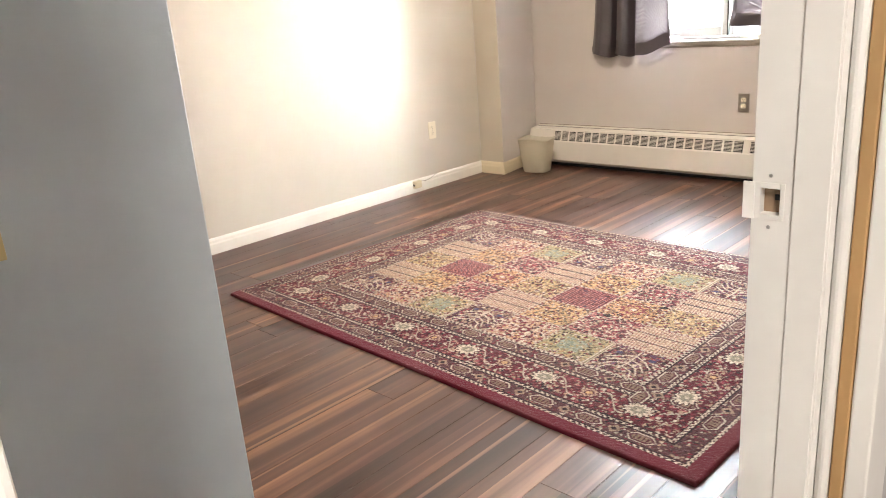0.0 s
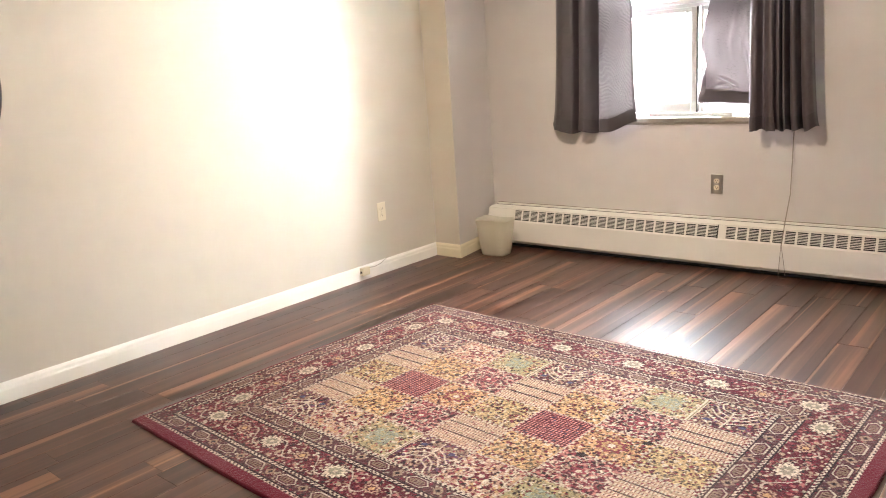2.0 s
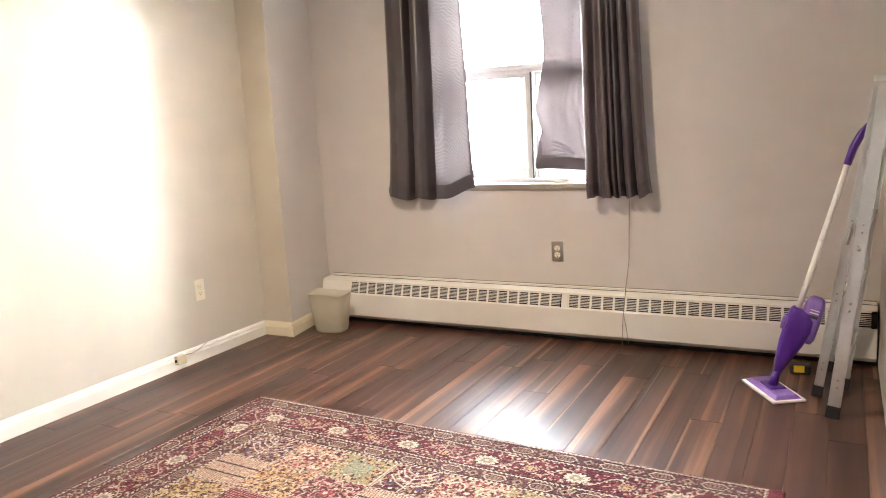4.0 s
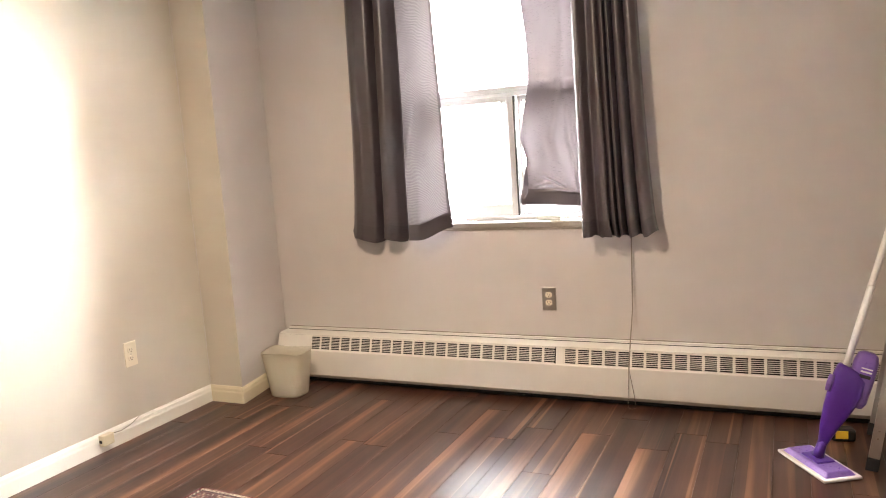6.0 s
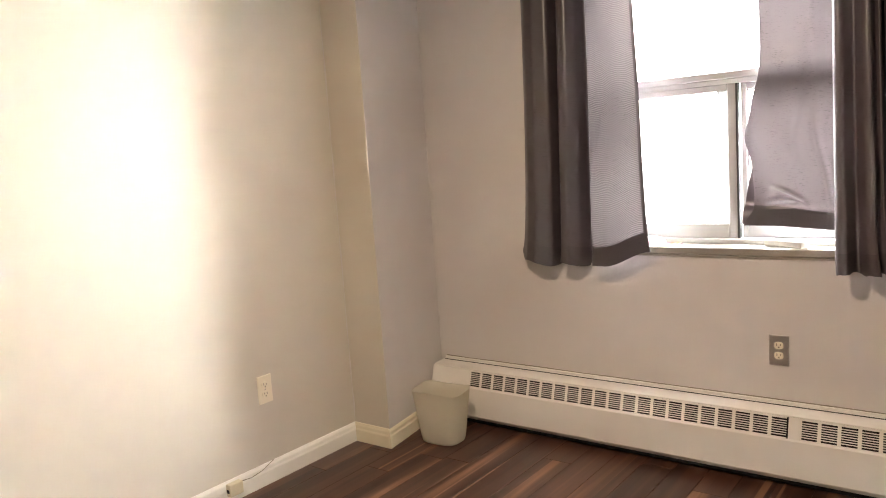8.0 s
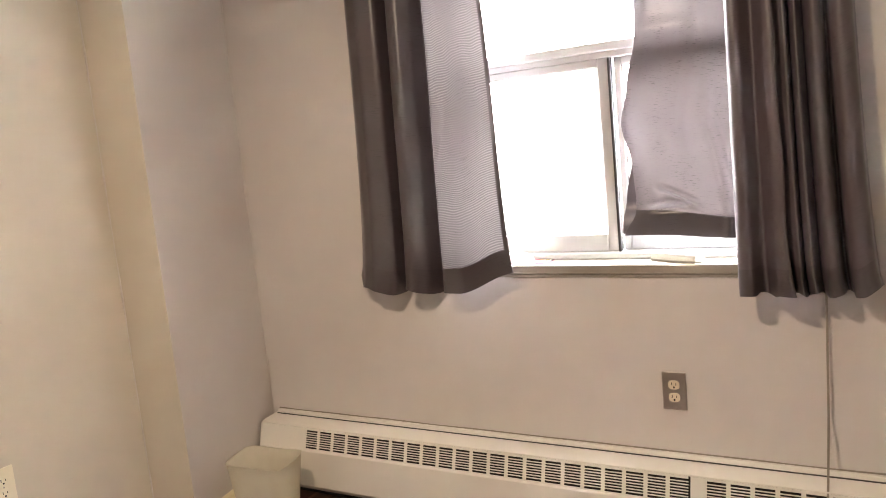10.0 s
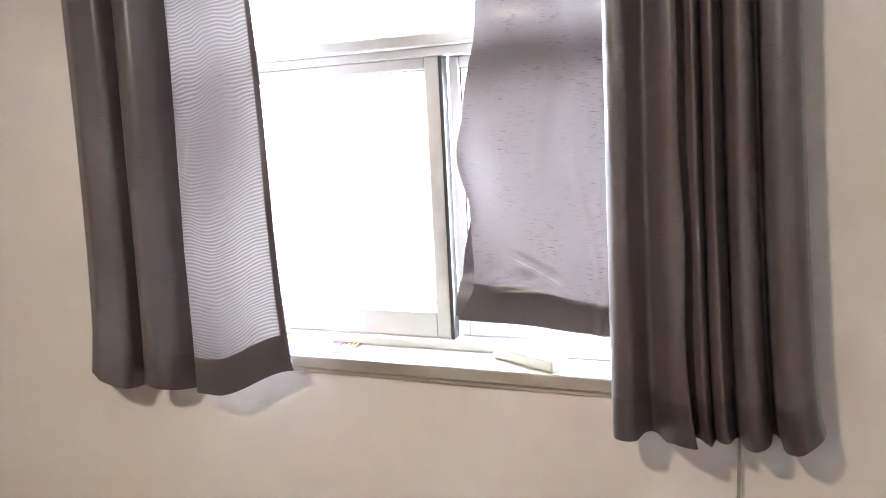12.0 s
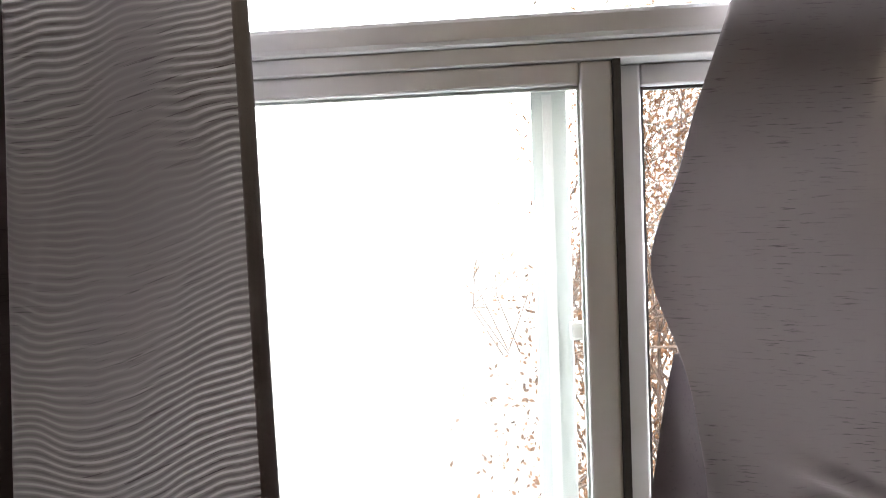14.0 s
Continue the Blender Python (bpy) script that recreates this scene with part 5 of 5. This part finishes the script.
def blister():
    ob = thing("blister_pack", "pink card blister pack with a clear plastic bubble", "package", (1.262, 5.052, 0.872), 8)
    part("card", boxes((-0.105, -0.045, 0.0, 0.105, 0.045, 0.0015)), PINK, ob, "bright pink printed card")
    part("printed_end", boxes((0.055, -0.045, 0.0017, 0.105, 0.045, 0.0024)), PRINT, ob, "dark printed end")
    for k in range(4):
        part("print_bar", boxes((0.062 + 0.01 * k, -0.038 + 0.006 * k, 0.0026, 0.067 + 0.01 * k, 0.02 + 0.004 * k, 0.003)), WHITE_PLASTIC if k % 2 else YELLOW, ob)
    bm = bmesh.new()
    rings = []
    for z, f in ((0.0015, 1.0), (0.012, 0.97), (0.022, 0.85), (0.03, 0.6), (0.033, 0.25)):
        rings.append([bm.verts.new((-0.02 + 0.062 * f * math.cos(a), 0.004 + 0.033 * f * math.sin(a), z)) for a in [2 * math.pi * k / 24 for k in range(24)]])
    for r, q in zip(rings, rings[1:]):
        for k in range(24):
            bm.faces.new((r[k], r[(k + 1) % 24], q[(k + 1) % 24], q[k]))
    bm.faces.new(rings[-1])
    part("bubble", bm, WHITE_PLASTIC, ob, "milky plastic bubble", smooth=True)
    part("band", boxes((-0.055, -0.022, 0.024, -0.043, 0.028, 0.031)), YELLOW, ob, "yellow band", bevel=0.003)


blister()


# ---- round mirror ----
def mirror():
    ob = thing("wall_mirror", "large round mirror in a dark brown wooden frame", "mirror", (0.0, 1.416, 1.33))
    r = 0.48
    bm = bmesh.new()
    sides, prof = 72, [(r - 0.056, 0.004), (r - 0.056, 0.014), (r - 0.045, 0.024), (r - 0.02, 0.03), (r - 0.004, 0.022), (r, 0.0)]
    rings = [[bm.verts.new((x, q * math.cos(2 * math.pi * k / sides), q * math.sin(2 * math.pi * k / sides))) for k in range(sides)] for q, x in prof]
    for a, b in zip(rings, rings[1:]):
        for k in range(sides):
            bm.faces.new((a[k], a[(k + 1) % sides], b[(k + 1) % sides], b[k]))
    part("frame", bm, MIRROR_FRAME, ob, smooth=True)
    bm = bmesh.new()
    prism_into(bm, [((r - 0.05) * math.cos(2 * math.pi * k / sides), (r - 0.05) * math.sin(2 * math.pi * k / sides)) for k in range(sides)], pose(0.001, 0, 0, 90, 0, 90), 0.006)
    part("glass", bm, MIRROR, ob)


mirror()


# ---- lamps ----
def ceiling_light(at, label):
    ob = thing("ceiling_light", label, "ceiling light", (at[0], at[1], TOP))
    bm = bmesh.new()
    turned_into(bm, [(0.0, -0.02), (0.135, -0.02), (0.15, -0.014), (0.155, 0.0)])
    part("canopy", bm, WHITE_PLASTIC, ob, smooth=True)
    bm = bmesh.new()
    turned_into(bm, [(0.0, -0.128), (0.05, -0.124), (0.095, -0.105), (0.125, -0.07), (0.135, -0.02)])
    part("shade", bm, LAMP_GLASS, ob, "white glass bowl shade", smooth=True)


ceiling_light(ROOM_LAMP, "flush ceiling light with a white glass bowl")
ceiling_light(HALL_LAMP, "flush hallway ceiling light with a white glass bowl")

# ---- outside ----
structure("ground", boxes((-80, 5.24, -1.1, 80, 140, -0.9)), EARTH, "dry leaf-strewn ground", category="ground")
structure("wall_outside", boxes((6.5, 9.0, -0.9, 22.0, 9.25, 12.0)), BRICKWORK, "brown brick wing wall outside the window")
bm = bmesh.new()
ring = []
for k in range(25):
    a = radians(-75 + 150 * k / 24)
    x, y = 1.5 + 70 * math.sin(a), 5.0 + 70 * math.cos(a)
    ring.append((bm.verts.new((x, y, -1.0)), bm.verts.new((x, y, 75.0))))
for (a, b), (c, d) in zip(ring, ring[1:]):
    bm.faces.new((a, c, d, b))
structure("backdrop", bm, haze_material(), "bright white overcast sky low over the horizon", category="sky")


def shrub(x, y, h, seed):
    """A bare thicket: stems that fork into ever thinner twigs, with a few dry leaves left."""
    rnd = random.Random(seed)
    ob = thing("shrub", "bare brown winter shrub with tangled twigs", "shrub", (x, y, -0.9), group="thicket outside")
    stems, twigs, leaves = bmesh.new(), bmesh.new(), bmesh.new()

    def grow(p, d, length, r, level, bm):
        pts, rad = [p], [r]
        for k in range(3):
            d = (d + Vector((rnd.gauss(0, 0.22), rnd.gauss(0, 0.22), rnd.gauss(0.02, 0.15)))).normalized()
            if pts[-1].x < -0.5:
                d.x = abs(d.x)
            pts.append(pts[-1] + d * length / 3)
            rad.append(r * (1 - 0.22 * (k + 1)))
        tube_into(bm, pts, rad, 5 if level < 2 else 3, False)
        if level < 3:
            for k in range(5 if level else 6):
                q = rnd.choice(pts[1:])
                nd = (d + Vector((rnd.gauss(0, 0.6), rnd.gauss(0, 0.6), rnd.gauss(0.1, 0.4)))).normalized()
                grow(q, nd, length * rnd.uniform(0.4, 0.65), r * 0.5, level + 1, twigs)
        elif rnd.random() < 0.8:
            q, s = pts[-1], rnd.uniform(0.015, 0.03)
            a, b = Vector((rnd.gauss(0, 1), rnd.gauss(0, 1), rnd.gauss(0, 1))).normalized() * s, Vector((rnd.gauss(0, 1), rnd.gauss(0, 1), rnd.gauss(0, 1))).normalized() * s * 0.6
            leaves.faces.new([leaves.verts.new(v) for v in (q, q + a + b, q + 2 * a, q + a - b)])

    for _ in range(5):
        grow(Vector((rnd.gauss(0, 0.15), rnd.gauss(0, 0.15), 0)), Vector((rnd.gauss(0, 0.3), rnd.gauss(0, 0.3), 1)).normalized(), h * rnd.uniform(0.5, 0.8), 0.013, 0, stems)
    part("stem", stems, TWIG, ob)
    part("twigs", twigs, TWIG, ob)
    part("leaves", leaves, DRY_LEAF, ob)


for k, (x, y, h) in enumerate(((2.3, 10.6, 3.2), (2.3, 9.0, 3.4), (2.2, 12.2, 3.8), (2.9, 10.2, 3.6), (2.5, 11.6, 4.2), (1.2, 17.5, 4.8), (3.6, 12.0, 4.2), (2.6, 13.6, 4.8), (2.5, 14.8, 5.0), (4.4, 14.4, 4.8), (2.9, 9.6, 4.2), (3.3, 8.9, 3.6), (3.7, 11.0, 4.6), (2.6, 8.2, 3.0))):
    shrub(x, y, h + 1.4, 40 + k)


def dry_thicket(x0, x1, y0, y1, top, count, seed):
    """Dead leaves still hanging in clumps on the thicket."""
    rnd = random.Random(seed)
    bm = bmesh.new()
    clumps = [(rnd.uniform(x0, x1), rnd.uniform(y0, y1), rnd.uniform(-0.8, top), rnd.uniform(0.12, 0.35)) for _ in range(170)]
    for _ in range(count):
        x, y, z, r = rnd.choice(clumps)
        q = Vector((rnd.gauss(x, r), rnd.gauss(y, r), max(-0.88, rnd.gauss(z, r))))
        a = Vector((rnd.gauss(0, 1), rnd.gauss(0, 1), rnd.gauss(0, 1))).normalized() * rnd.uniform(0.012, 0.03)
        b = a.orthogonal().normalized() * a.length * 0.6
        bm.faces.new([bm.verts.new(v) for v in (q, q + a + b, q + 2 * a, q + a - b)])
    return tagged(mesh_ob("dry_leaves", bm, DRY_LEAF), "rust-brown dead leaves hanging in the thicket", "leaves", kind="stuff")


dry_thicket(1.75, 3.4, 8.4, 10.6, 2.3, 15000, 5)

# ---- floor boards, last ----
BOARD_W, BOARD_L = 0.126, 1.21


def board_mesh(w, ln):
    """One board: a flat face with small eased edges."""
    e, t = 0.0010, 0.0095
    bm = bmesh.new()
    low = [bm.verts.new(p) for p in ((0.0004, 0.0004, -t), (w - 0.0004, 0.0004, -t), (w - 0.0004, ln - 0.0004, -t), (0.0004, ln - 0.0004, -t))]
    mid = [bm.verts.new((v.co.x, v.co.y, -e * 0.7)) for v in low]
    top = [bm.verts.new(p) for p in ((e, e, 0), (w - e, e, 0), (w - e, ln - e, 0), (e, ln - e, 0))]
    bm.faces.new(top)
    for a, b in ((low, mid), (mid, top)):
        for i in range(4):
            bm.faces.new((a[i], a[(i + 1) % 4], b[(i + 1) % 4], b[i]))
    me = bpy.data.meshes.new("board")
    bm.to_mesh(me)
    bm.free()
    me.materials.append(PLANK)
    return me


floor = bpy.data.objects["floor"]
meshes = {}
rnd = random.Random(3)
x = 0.0
while x < HALL_E - 0.01:
    w = min(BOARD_W, HALL_E - x)
    inside = x < EAST + 0.1
    y, y_end = (0.0, NORTH) if inside else (HALL_S, 1.5)
    first = rnd.uniform(0.25, 1.0) * BOARD_L
    ln = first
    while y < y_end - 0.02:
        ln = min(ln, y_end - y)
        key = (round(w, 3), round(ln, 3))
        if key not in meshes:
            meshes[key] = board_mesh(*key)
        b = new("board", meshes[key])
        b.parent = floor
        b.location = (x, y, 0)
        y += ln
        ln = BOARD_L
    x += BOARD_W
